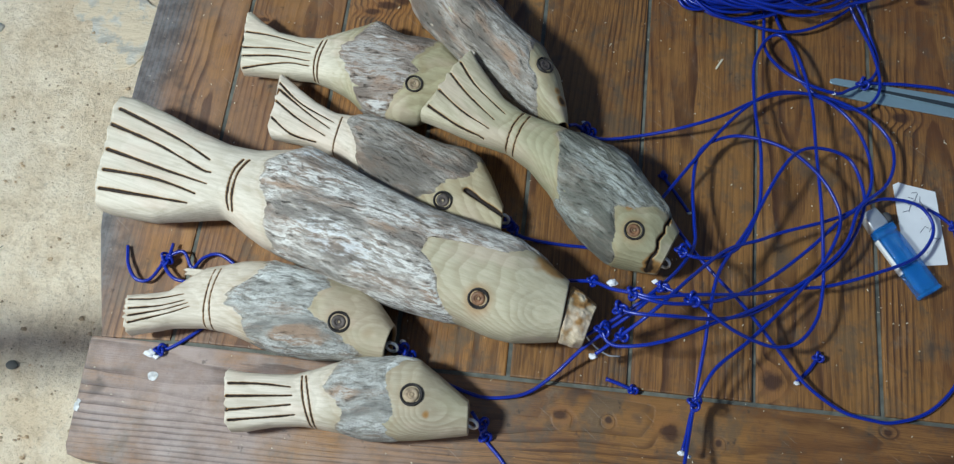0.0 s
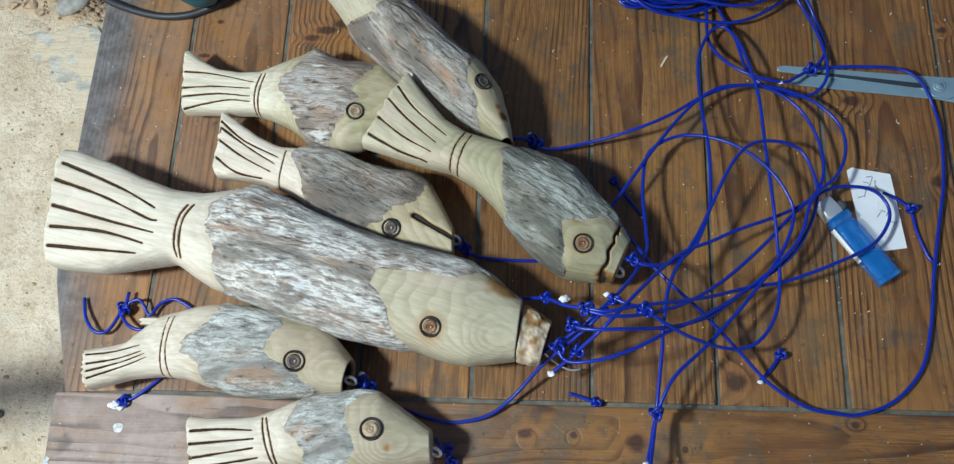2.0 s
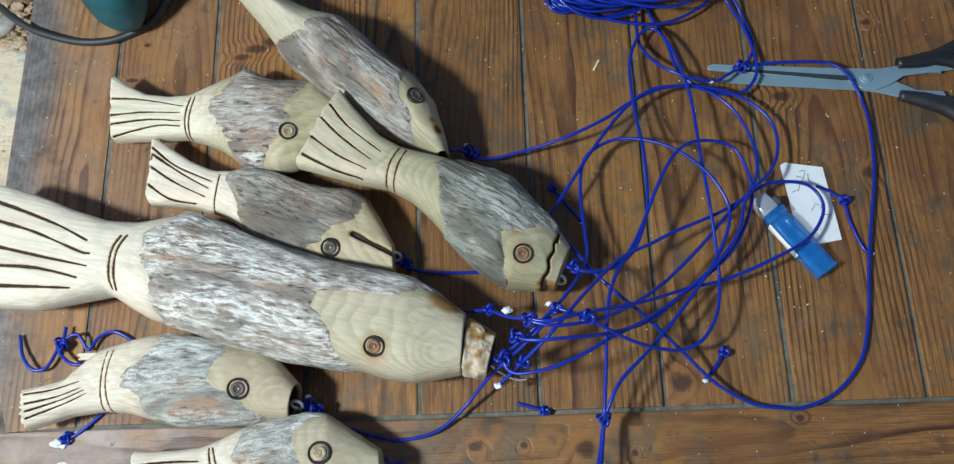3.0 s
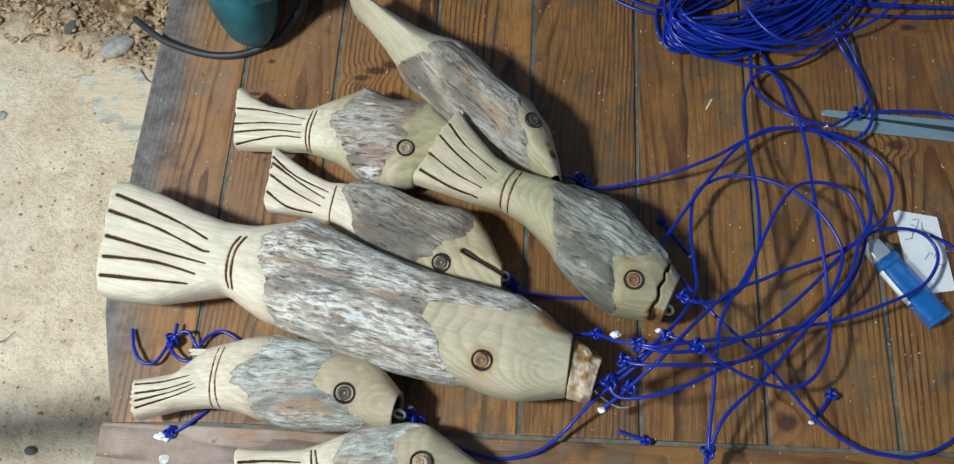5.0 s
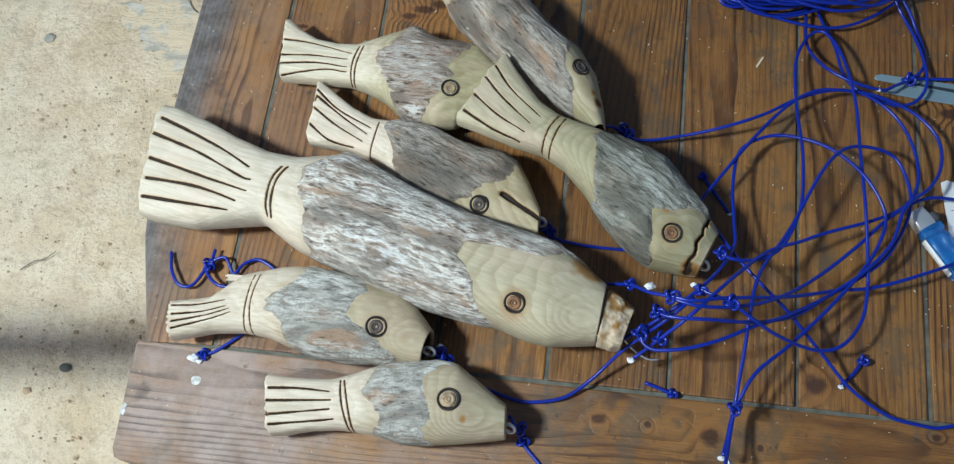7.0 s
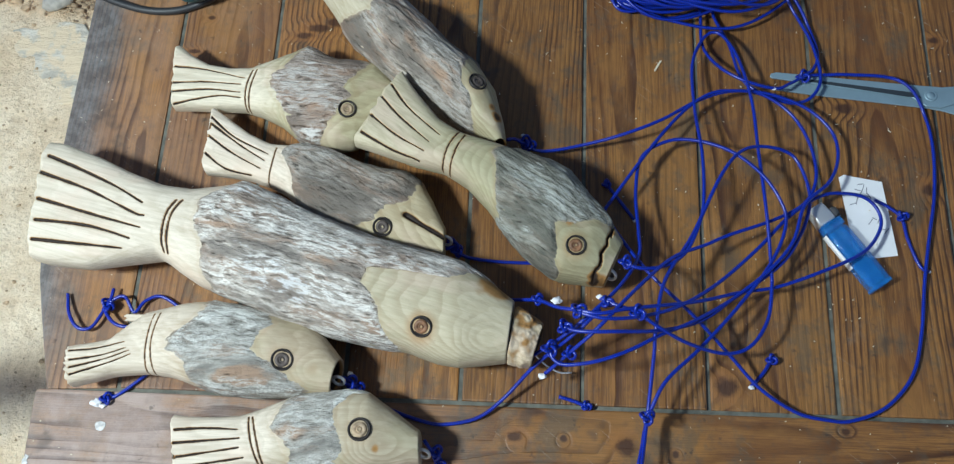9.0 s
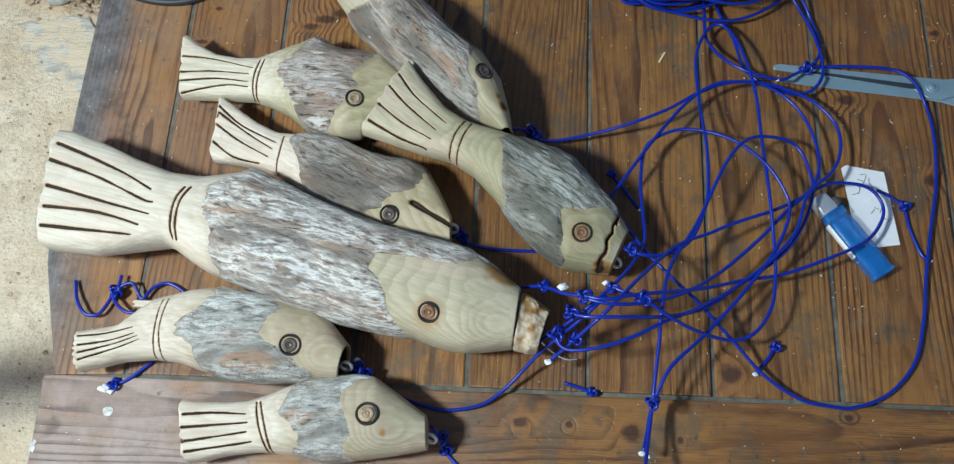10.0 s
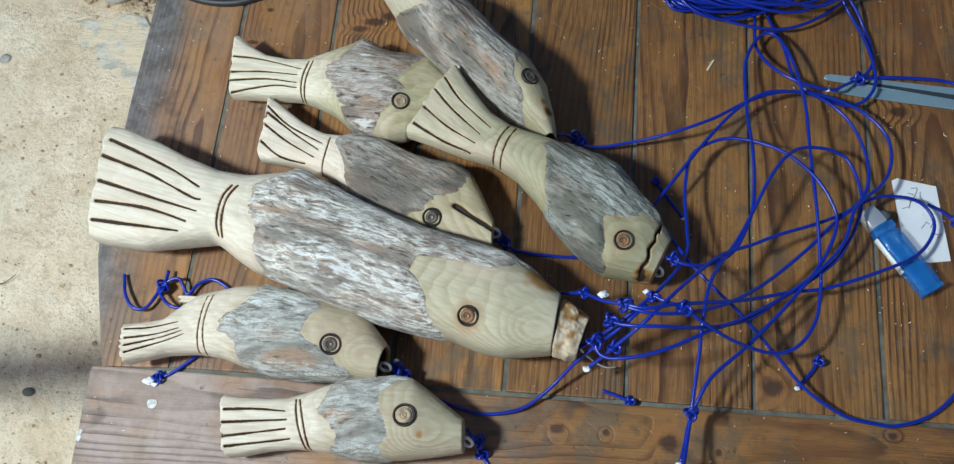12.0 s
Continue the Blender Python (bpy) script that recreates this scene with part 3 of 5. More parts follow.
clods()
twig_path = spline([(-0.668, 0.138, GROUND + 0.004), (-0.652, 0.150, GROUND + 0.006), (-0.640, 0.155, GROUND + 0.005), (-0.628, 0.166, GROUND + 0.006)], 0.002)
tagged(part("twig", tube(twig_path, np.linspace(0.0008, 0.0004, len(twig_path)), 6), M_TWIG), "thin dry brown twig on sandy ground", "twig")
for k, (x, y, a, l) in enumerate([(-0.70, 0.64, 40, 0.05), (-0.655, 0.70, 75, 0.045), (-0.71, 0.59, 20, 0.035)]):
    pts = spline([(-l / 2, 0, 0), (0, 0.004, 0.004), (l / 2, -0.002, 0.001)], 0.003)
    tw = part("twig", tube(pts, np.linspace(0.0013, 0.0005, len(pts)), 6), M_TWIG)
    tw.matrix_world = pose(x, y, GROUND + 0.013, 0, 0, a)
    tagged(tw, "short dry broken twig on loose soil", "twig")


def crumpled_bag():
    bm = rough_ball(0.06, (1.0, 0.7, 0.55), 3.3, 5, 0.35)
    for v in bm.verts:
        v.co += v.co.normalized() * 0.006 * (abs(noise.noise(v.co * 45)) * 2 - 0.6)
    ob = part("plastic_bag", bm, M_BAG)
    ob.matrix_world = pose(-0.560, 0.715, GROUND + 0.028, 0, 0, -30)
    tagged(ob, "crumpled white plastic bag lying on soil", "bag")


crumpled_bag()


# ---- bench ----
bench = thing("bench", Matrix(), "low bench of worn varnished orange-brown planks", "bench")
SEAMS = [-0.280, -0.1885, -0.0945, 0.0, 0.0975, 0.1975, 0.299, 0.4045, 0.506, 0.608]
DEPTH, THICK, GAP = 0.78, 0.026, 0.0034


def plank(name, outline, m, material):
    ob = part(name, prism(outline, -THICK, 0.0, 0.0016), material, bench, soft=False)
    ob.matrix_world = m
    return ob


# the end plank has its front corner sawn off
ox, oy = (-0.371 + SEAMS[0]) / 2, DEPTH / 2
end = [(-0.371, DEPTH), (-0.3715, 0.24), (-0.3695, 0.115), (-0.366, 0.092), (-0.3575, 0.060), (-0.3395, -0.0035), (SEAMS[0] - GAP / 2, -0.0005), (SEAMS[0] - GAP / 2, DEPTH)]
plank("plank", [(x - ox, y - oy) for x, y in end], pose(ox, oy, 0), M_PLANK)
for k, (a, b) in enumerate(zip(SEAMS, SEAMS[1:])):
    w, d = (b - a - GAP) / 2, DEPTH / 2
    lift = (0.0, 0.0008, -0.0006, 0.0004, 0.001, -0.0004, 0.0006, 0.0, 0.0003)[k]
    plank("plank", [(-w, -d), (w, -d), (w, d), (-w, d)], pose((a + b) / 2, d, lift), M_PLANK)
for x in SEAMS[:-1]:
    part("joint_tongue", box(x, DEPTH / 2, -0.0068, 0.0052, DEPTH, 0.010, 0), M_TONGUE, bench, soft=False)
# front board, grain along the bench: local y runs along world x
L0, L1 = -0.3475, 0.72
mid = (L0 + L1) / 2
half = (L1 - L0) / 2
front = [(-0.044, half), (-0.044, -half + 0.003), (-0.043, -half + 0.0006), (-0.040, -half), (0.047, -half + 0.003), (0.0535, -half + 0.0060), (0.0555, -half + 0.013), (0.0570, -half + 0.05), (0.060, half)]
plank("front_board", front, pose(mid, -0.0475, 0.0016, 0, 0, -90), M_BOARD)
part("joint_tongue", box(0.20, -0.0018, -0.0046, 1.05, 0.0040, 0.0060, 0), M_TONGUE, bench, soft=False)
for x in (-0.27, 0.60):
    part("bearer", box(x, 0.31, -THICK - 0.02, 0.06, 0.76, 0.04, 0.003), M_LEG, bench, soft=False)
    for y in (0.0, 0.62):
        part("leg", box(x, y, (GROUND - THICK - 0.04) / 2, 0.05, 0.05, -GROUND - THICK - 0.04, 0.003), M_LEG, bench, soft=False)


# ---- added outside the view: a stand for the assumed lamp, and a rail set to shade the ground ----
stand = thing("unseen_lamp", pose(LAMP.x, LAMP.y, GROUND), "unseen lamp on a thin black stand, added to carry the light", "lamp")
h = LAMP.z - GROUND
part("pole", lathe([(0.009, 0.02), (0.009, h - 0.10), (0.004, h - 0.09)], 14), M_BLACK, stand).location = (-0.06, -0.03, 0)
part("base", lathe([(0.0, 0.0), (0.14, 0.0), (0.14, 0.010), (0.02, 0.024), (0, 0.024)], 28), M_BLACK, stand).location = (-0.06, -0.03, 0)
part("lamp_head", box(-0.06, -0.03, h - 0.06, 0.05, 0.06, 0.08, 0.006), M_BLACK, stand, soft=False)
# Unseen caster, set between lamp and ground to throw one soft shadow band.
rail = thing("shade_caster_rail", Matrix(), "unseen rail on a post, added to cast a shadow band on the ground", "rail")
path = spline([(-0.535, -0.0285, 0.15), (-0.959, -0.071, 0.15), (-1.437, -0.119, 0.15)], 0.02)
part("rail", tube(path, 0.0235, 14), M_LEG, rail)
part("post", box(-1.42, -0.117, (0.135 + GROUND) / 2, 0.035, 0.035, 0.135 - GROUND, 0.003), M_LEG, rail, soft=False)


# ---- carved fish ----
def curve_through(points, u, smooth_by):
    """d at an even run of s through (s, d) pairs, with the corners softened."""
    s, d = np.array(points).T
    q = s[0] + (s[-1] - s[0]) * u
    v = np.interp(q, s, d)
    k = max(1, int(len(u) * smooth_by))
    w = np.hanning(2 * k + 3)[1:-1]
    v = np.convolve(np.pad(v, k, mode="reflect", reflect_type="odd"), w / w.sum(), "valid")
    return q, v


def sweep(upper, lower, half, height, square, across, step, smooth_by=0.014, under=20):
    """The skin of a carved piece: its plan between two edges, with half-thickness and middle height along it. Gives a grid of points."""
    u = np.linspace(0, 1, int(abs(upper[-1][0] - upper[0][0]) / step))
    us, ud = curve_through(upper, u, smooth_by)
    ls, ld = curve_through(lower, u, smooth_by)
    h = curve_through(half, u, 0.03)[1]
    zc = curve_through(height, u, 0.03)[1]
    e = curve_through(square, u, 0.03)[1]
    x1 = 0.5 * np.cos(np.pi * np.arange(across + 1) / across) + 0.5 * np.linspace(1, -1, across + 1)
    x2 = np.cos(np.pi * (1 + np.arange(1, under) / under))
    x = np.concatenate((x1, x2))
    side = np.concatenate((np.ones(len(x1)), -np.ones(len(x2))))
    y = side * (1 - np.abs(x[None]) ** e[:, None]).clip(0) ** (1 / e[:, None])
    ca, cb = (us + ls) / 2, (ud + ld) / 2
    P = np.stack((ca[:, None] + x * ((us - ls) / 2)[:, None], cb[:, None] + x * ((ud - ld) / 2)[:, None], zc[:, None] + y * h[:, None]), 2)
    return P, x, side, u


def grid_normals(P):
    a = np.gradient(P, axis=0)
    b = np.roll(P, -1, 1) - np.roll(P, 1, 1)
    n_ = np.cross(a, b)
    n_ /= np.linalg.norm(n_, axis=2)[..., None] + 1e-12
    out = P - P.mean(1, keepdims=True)
    return n_ * np.sign((n_ * out).sum(2).mean())


def groove_depth(XY, lines, taper):
    """Distance from each point to the nearest of some polylines."""
    best = np.full(len(XY), 9.0)
    for line in lines:
        line = spline(line, 0.004)
        for j, (a, b) in enumerate(zip(line, line[1:])):
            ab = b - a
            t = np.clip(((XY - a) @ ab) / (ab @ ab), 0, 1)
            run = (j + t) / (len(line) - 1)
            wide = 1.25 - 0.7 * run if taper else 1.0
            best = np.minimum(best, np.linalg.norm(XY - a - t[:, None] * ab, axis=1) / wide)
    return best


def skin_mesh(name, P, char_shade, nose_hole, nose_dark):
    """A closed mesh over the grid, its two ends capped; a drilled nose where asked for."""
    r, m = P.shape[:2]
    rings = [P[i] for i in range(r)]
    char_shades = [char_shade[i] for i in range(r)]

    def cap(ring, ch, inward, holed):
        c = ring.mean(0)
        axis = np.array((inward, 0.0, 0.0))
        lip = 0.82 if holed else 0.60
        out = [(c + (ring - c) * 0.965 - axis * 0.0008, ch), (c + (ring - c) * lip - axis * 0.0010, np.maximum(ch, nose_dark if holed else 0.0))]
        # hole walls are coloured near-black in place of the shade inside
        if holed:
            out += [(c + (ring - c) * 0.78 + axis * 0.003, ch * 0 + 1), (c + (ring - c) * 0.60 + axis * 0.014, ch * 0 + 1), (c + (ring - c) * 0.02 + axis * 0.015, ch * 0 + 1)]
        else:
            out += [(c + (ring - c) * 0.02 - axis * 0.0010, ch)]
        return out

    tail = cap(rings[0], char_shades[0] * 0.5, 1, False)
    head = cap(rings[-1], char_shades[-1], -1, nose_hole)
    rings = [a for a, _ in tail[::-1]] + rings + [a for a, _ in head]
    char_shades = [a for _, a in tail[::-1]] + char_shades + [a for _, a in head]
    V, C = np.vstack(rings), np.concatenate(char_shades)
    n_ = len(rings)
    i, k = np.meshgrid(np.arange(n_ - 1), np.arange(m), indexing="ij")
    j = (k + 1) % m
    F = np.stack((i * m + k, i * m + j, (i + 1) * m + j, (i + 1) * m + k), 2).reshape(-1, 4)
    tri = V[F]
    vol = np.einsum("ij,ij->i", tri[:, 0], np.cross(tri[:, 1], tri[:, 2])).sum()
    if vol < 0:
        F = F[:, ::-1]
    me = bpy.data.meshes.new(name)
    faces = F.tolist() + [list(range(m)), list(range((n_ - 1) * m, n_ * m))[::-1]]
    me.from_pydata(V.tolist(), [], faces)
    me.attributes.new("char_shade", "FLOAT", "POINT").data.foreach_set("value", C.astype(np.float32))
    return me


def bark_border(P, x, start, stop, seed):
    """How far each grid point lies inside the two ragged borders of the bark, given as (across, s)."""
    r, m = P.shape[:2]
    s = P[:, :, 0]
    flat = P.reshape(-1, 3)
    jag = 0.010 * field(flat, (24, 46, 46), seed) + 0.0022 * field(flat, (90, 150, 150), seed + 4) + 0.0012 * field(flat, (300, 420, 420), seed + 9)
    jag = jag.reshape(r, m)
    a = np.interp(x, *np.array(start).T)[None] + jag
    b = np.interp(x, *np.array(stop).T)[None] + jag[:, ::-1] * 1.3
    return np.minimum(s - a, b - s)


def bark_mesh(P, inside, thick, seed, patches):
    """The skin of bark left on a carved piece."""
    r, m = P.shape[:2]
    flat = P.reshape(-1, 3)
    keep = inside > 0
    N = grid_normals(P)
    ridge = field(flat, (34, 180, 180), seed + 2) + 0.6 * field(flat, (95, 420, 420), seed + 6)
    pit = field(flat, (25, 55, 55), seed + 11)
    up = np.clip(inside / 0.0090, 0, 1) ** 0.8
    lift = -0.0006 + up * (thick * (0.95 + 0.70 * ridge.reshape(r, m) + 0.9 * pit.reshape(r, m)) + 0.0006)
    Q = P + N * lift[..., None]
    i, k = np.meshgrid(np.arange(r - 1), np.arange(m), indexing="ij")
    j = (k + 1) % m
    ok = keep[i, k] & keep[i, j] & keep[i + 1, j] & keep[i + 1, k]
    F = np.stack((i * m + k, i * m + j, (i + 1) * m + j, (i + 1) * m + k), 2)[ok]
    used = np.unique(F)
    back = np.zeros(r * m, int)
    back[used] = np.arange(len(used))
    F = back[F]
    # turn the faces outwards
    V = Q.reshape(-1, 3)[used]
    nf = np.cross(V[F[:, 1]] - V[F[:, 0]], V[F[:, 3]] - V[F[:, 0]])
    if (nf * N.reshape(-1, 3)[used][F[:, 0]]).sum() < 0:
        F = F[:, ::-1]
    me = bpy.data.meshes.new("bark")
    me.from_pydata(V.tolist(), [], F.tolist())
    tint = np.zeros(len(V))
    for px, py, pr, amount in patches:
        tint += amount * np.clip(1.3 - np.linalg.norm((V[:, :2] - (px, py)) * (0.5, 1.1), axis=1) / pr + 0.5 * field(V, (60, 140, 140), px * 90), 0, 1)
    me.attributes.new("patch", "FLOAT", "POINT").data.foreach_set("value", np.clip(tint, -1, 1).astype(np.float32))
    near = np.clip(1 - inside.ravel()[used] / 0.0095, 0, 1)
    me.attributes.new("rim", "FLOAT", "POINT").data.foreach_set("value", near.astype(np.float32))
    return me


def screw_eye(parent, m):
    """A zinc screw eye: ring and shank."""
    t = np.linspace(0.25, 2 * np.pi, 30)
    ring = np.stack((0.0046 - 0.0046 * np.cos(t) + 0.003, 0.0046 * np.sin(t), 0 * t), 1)
    ob = part("screw_eye", tube(np.vstack((np.stack((np.linspace(-0.012, 0.003, 8), np.zeros(8), np.zeros(8)), 1), ring)), 0.0013, 8), M_WIRE, parent, "bright zinc screw eye")
    ob.matrix_local = m
    return ob


def fish(label, place, turn, upper, lower, half, height, square, tail_lines, neck_lines, mouth_lines, bark_from, bark_to, bark_thick, eye, eye_r, wood, bark, plug,
         across=190, step=0.00062, hole=False, nose_dark=0.0, smooth_by=0.014, mouth_width=0.0011, seed=1.0, halo=0.3, eye_tilt=1.0, line_width=0.00070, stains=(), patches=()):
    base = thing("carved_fish", pose(place[0], place[1], 0, 0, 0, turn), label, "carved fish", "carved wooden fish on the bench")
    P, x, side, u = sweep(upper, lower, half, height, square, across, step, smooth_by)
    r, m = P.shape[:2]
    # the sawn tail end is uneven between the cuts
    P[:, :, 0] += np.clip(1 - u / 0.10, 0, 1)[:, None] * 0.0034 * field(np.stack((x * 6.5, x * 0, x * 0), 1), 1.0, seed)[None]
    flat = P.reshape(-1, 3)
    N = grid_normals(P).reshape(-1, 3)
    top = np.tile(side > 0, r)
    # tool marks and a worn, uneven surface
    flat = flat + N * (0.00055 * field(flat, (30, 55, 55), seed) + 0.0002 * field(flat, (140, 260, 260), seed + 3))[:, None]
    char_shade = np.zeros(len(flat))
    # tail and neck cuts are scorched; the mouth crack's black paints its shade
    for lines, wide, deep, dark in ((tail_lines, line_width, 0.0022, 1.0), (neck_lines, line_width * 0.74, 0.0014, 1.0), (mouth_lines, mouth_width, 0.004, 1.0)):
        if lines:
            d = groove_depth(flat[:, :2], lines, lines is tail_lines) / (1 + 0.45 * field(flat, 70.0, seed + 13)) + 0.00026 * field(flat, 520.0, seed + 5)
            g = np.exp(-(d / wide) ** 2) * top
            flat[:, 2] -= deep * g
            char_shade = np.maximum(char_shade, np.clip((g - 0.16) / 0.32, 0, 1) * dark)
            char_shade = np.maximum(char_shade, 0.16 * np.exp(-(d / (wide * 2.6)) ** 2) * top)
    for sx, sy, rad, amount in stains:
        d = np.linalg.norm(flat[:, :2] - (sx, sy), axis=1)
        char_shade = np.maximum(char_shade, amount * np.clip(1.4 - d / rad + 0.5 * field(flat, 160.0, seed + 7), 0, 1) * top)
    d = np.linalg.norm(flat[:, :2] - eye, axis=1)
    near = np.argsort(np.where(top, d, 9))[:30]
    ez, en = flat[near, 2].mean(), N[near].mean(0)
    char_shade = np.maximum(char_shade, halo * np.clip((eye_r * 2.0 - d) / eye_r, 0, 1) * top)
    P = flat.reshape(r, m, 3)
    inside = bark_border(P, x, bark_from, bark_to, seed)
    rim = np.clip(1.15 - np.abs(inside) / (0.0045 + 0.004 * field(flat, 60.0, seed + 8).reshape(r, m)), 0, 1).ravel()
    char_shade = np.maximum(char_shade, 0.12 * rim)
    part("body", skin_mesh("body", P, char_shade.reshape(r, m), hole, nose_dark), wood, base)
    part("bark", bark_mesh(P, inside, bark_thick, seed, patches), bark, base, "weathered grey bark left on the wood")
    k = eye_r / 0.0080
    en = Vector((en[0] * eye_tilt, en[1] * eye_tilt, en[2])).normalized()
    at = Matrix.Translation((eye[0], eye[1], ez)) @ en.to_track_quat("Z", "Y").to_matrix().to_4x4()
    ring = lathe([(0.0080 * k, -0.0030), (0.0080 * k, 0.0009), (0.0075 * k, 0.0015), (0.0069 * k, 0.0013), (0.0065 * k, 0.0000), (0.0058 * k, -0.0004), (0.0052 * k, -0.0004)], 32)
    e = part("eye", ring, M_CHAR, base, "scorched dark ring eye")
    e.matrix_local = at
    pupil = lathe([(0.0054 * k, -0.0006), (0.0052 * k, 0.0004), (0.0042 * k, 0.0010), (0.0026 * k, 0.0011), (0.0023 * k, 0.0003), (0.0019 * k, 0.0003), (0.0017 * k, 0.0011), (0.0011 * k, 0.0011), (0.0009 * k, -0.0008), (0, -0.0010)], 24)
    part("pupil", pupil, plug, e)
    return base


PALE_TAIL = (0.64, 0.565, 0.465)
TAN = (0.51, 0.45, 0.32)
W_BIG = bare_wood("pale_carved_wood", PALE_TAIL, TAN, 1.0, 0.21, (0.395, -0.018))
W_SPLIT = bare_wood("cream_carved_wood", (0.61, 0.53, 0.43), (0.46, 0.375, 0.265), 4.0, 0.11, (0.194, -0.004))
W_SQUARE = bare_wood("grey_tan_carved_wood", (0.64, 0.56, 0.46), (0.44, 0.375, 0.27), 7.0, 0.10, (0.156, -0.0045))
W_DEEP = bare_wood("white_carved_wood", (0.70, 0.62, 0.49), (0.44, 0.39, 0.245), 11.0, 0.095)
W_SLIT = bare_wood("pinkish_carved_wood", (0.72, 0.62, 0.51), (0.50, 0.42, 0.275), 15.0, 0.11)
W_MOSSY = bare_wood("olive_carved_wood", (0.54, 0.47, 0.335), (0.37, 0.335, 0.21), 19.0, 0.06)
W_TOP = bare_wood("dull_carved_wood", (0.48, 0.43, 0.32), (0.43, 0.38, 0.25), 23.0, 0.17)
W_LIP = bare_wood("broken_lip_wood", (0.62, 0.53, 0.38), (0.60, 0.50, 0.35), 27.0, 0.30)
B1 = bark_skin("lichen_streaked_bark", (0.240, 0.214, 0.190), (0.47, 0.415, 0.362), (0.80, 0.765, 0.71), 1.0, 1.0, 0.50, 0.0)
B2 = bark_skin("grey_flaked_bark", (0.265, 0.252, 0.228), (0.45, 0.430, 0.385), (0.68, 0.67, 0.63), 3.0, 0.90, 0.45, 0.28)
B3 = bark_skin("brown_grey_bark", (0.185, 0.160, 0.138), (0.345, 0.302, 0.256), (0.54, 0.505, 0.455), 6.0, 0.65, 0.65, 0.0)
B5 = bark_skin("mossy_grey_bark", (0.140, 0.138, 0.114), (0.275, 0.268, 0.225), (0.44, 0.45, 0.41), 14.0, 0.70, 0.20, 0.0)
B4 = bark_skin("pinkish_bark", (0.27, 0.212, 0.176), (0.39, 0.318, 0.265), (0.66, 0.64, 0.60), 9.0, 0.55, 0.75, 0.0)

big = fish(
    "largest carved wooden fish with white-streaked bark and broken lip", (-0.3567, 0.1477), -14.2,
    [(-0.010, 0.0485), (0.003, 0.0502), (0.038, 0.0468), (0.069, 0.0410), (0.099, 0.0378), (0.125, 0.0418), (0.149, 0.052), (0.165, 0.0599), (0.186, 0.0558), (0.215, 0.0504), (0.248, 0.0453), (0.286, 0.0425), (0.328, 0.0429), (0.356, 0.0423), (0.381, 0.0348), (0.404, 0.024)],
    [(0.019, -0.0505), (0.03, -0.0505), (0.066, -0.0442), (0.089, -0.0333), (0.119, -0.0196), (0.138, -0.0267), (0.159, -0.0331), (0.197, -0.0357), (0.235, -0.0407), (0.272, -0.0418), (0.307, -0.0402), (0.336, -0.0374), (0.361, -0.039), (0.378, -0.0372), (0.393, -0.0314), (0.411, -0.024)],
    [(0, 0.018), (0.06, 0.020), (0.12, 0.026), (0.18, 0.035), (0.30, 0.037), (0.37, 0.032), (0.41, 0.024)],
    [(0, 0.040), (0.15, 0.039), (0.41, 0.037)], [(0, 4.0), (0.09, 3.2), (0.16, 2.3), (0.41, 2.5)],
    [[(-0.001, 0.0335), (0.033, 0.0288), (0.066, 0.0227), (0.095, 0.0145)], [(0.000, 0.0175), (0.045, 0.0138), (0.092, 0.0045), (0.101, 0.0043)], [(0.008, -0.0044), (0.042, -0.005), (0.102, -0.006)], [(0.014, -0.0220), (0.052, -0.016), (0.073, -0.0151), (0.096, -0.0162)], [(0.018, -0.0380), (0.048, -0.0329), (0.092, -0.0251)]],
    [[(0.122, 0.0232), (0.119, 0.0099), (0.123, -0.0105), (0.127, -0.0186)], [(0.127, 0.0244), (0.1235, 0.0109), (0.1265, -0.007), (0.131, -0.0191)]], [],
    [(-1, 0.165), (-0.4, 0.155), (0.1, 0.140), (0.6, 0.142), (1, 0.160)], [(-1, 0.335), (-0.6, 0.315), (-0.1, 0.292), (0.2, 0.300), (0.45, 0.355), (1, 0.385)], 0.0012,
    (0.345, -0.0221), 0.0083, W_BIG, B1, M_PLUG, across=240, step=0.0008, seed=1.0, halo=0.26, line_width=0.0011, nose_dark=0.5,
    stains=((0.385, 0.026, 0.010, 0.5), (0.395, 0.022, 0.007, 0.55)),
    patches=((0.172, 0.046, 0.008, 0.5), (0.20, -0.010, 0.020, 0.35), (0.25, -0.022, 0.022, 0.4), (0.165, 0.010, 0.012, -0.55), (0.315, -0.030, 0.010, -0.6), (0.25, 0.006, 0.012, -0.55)))

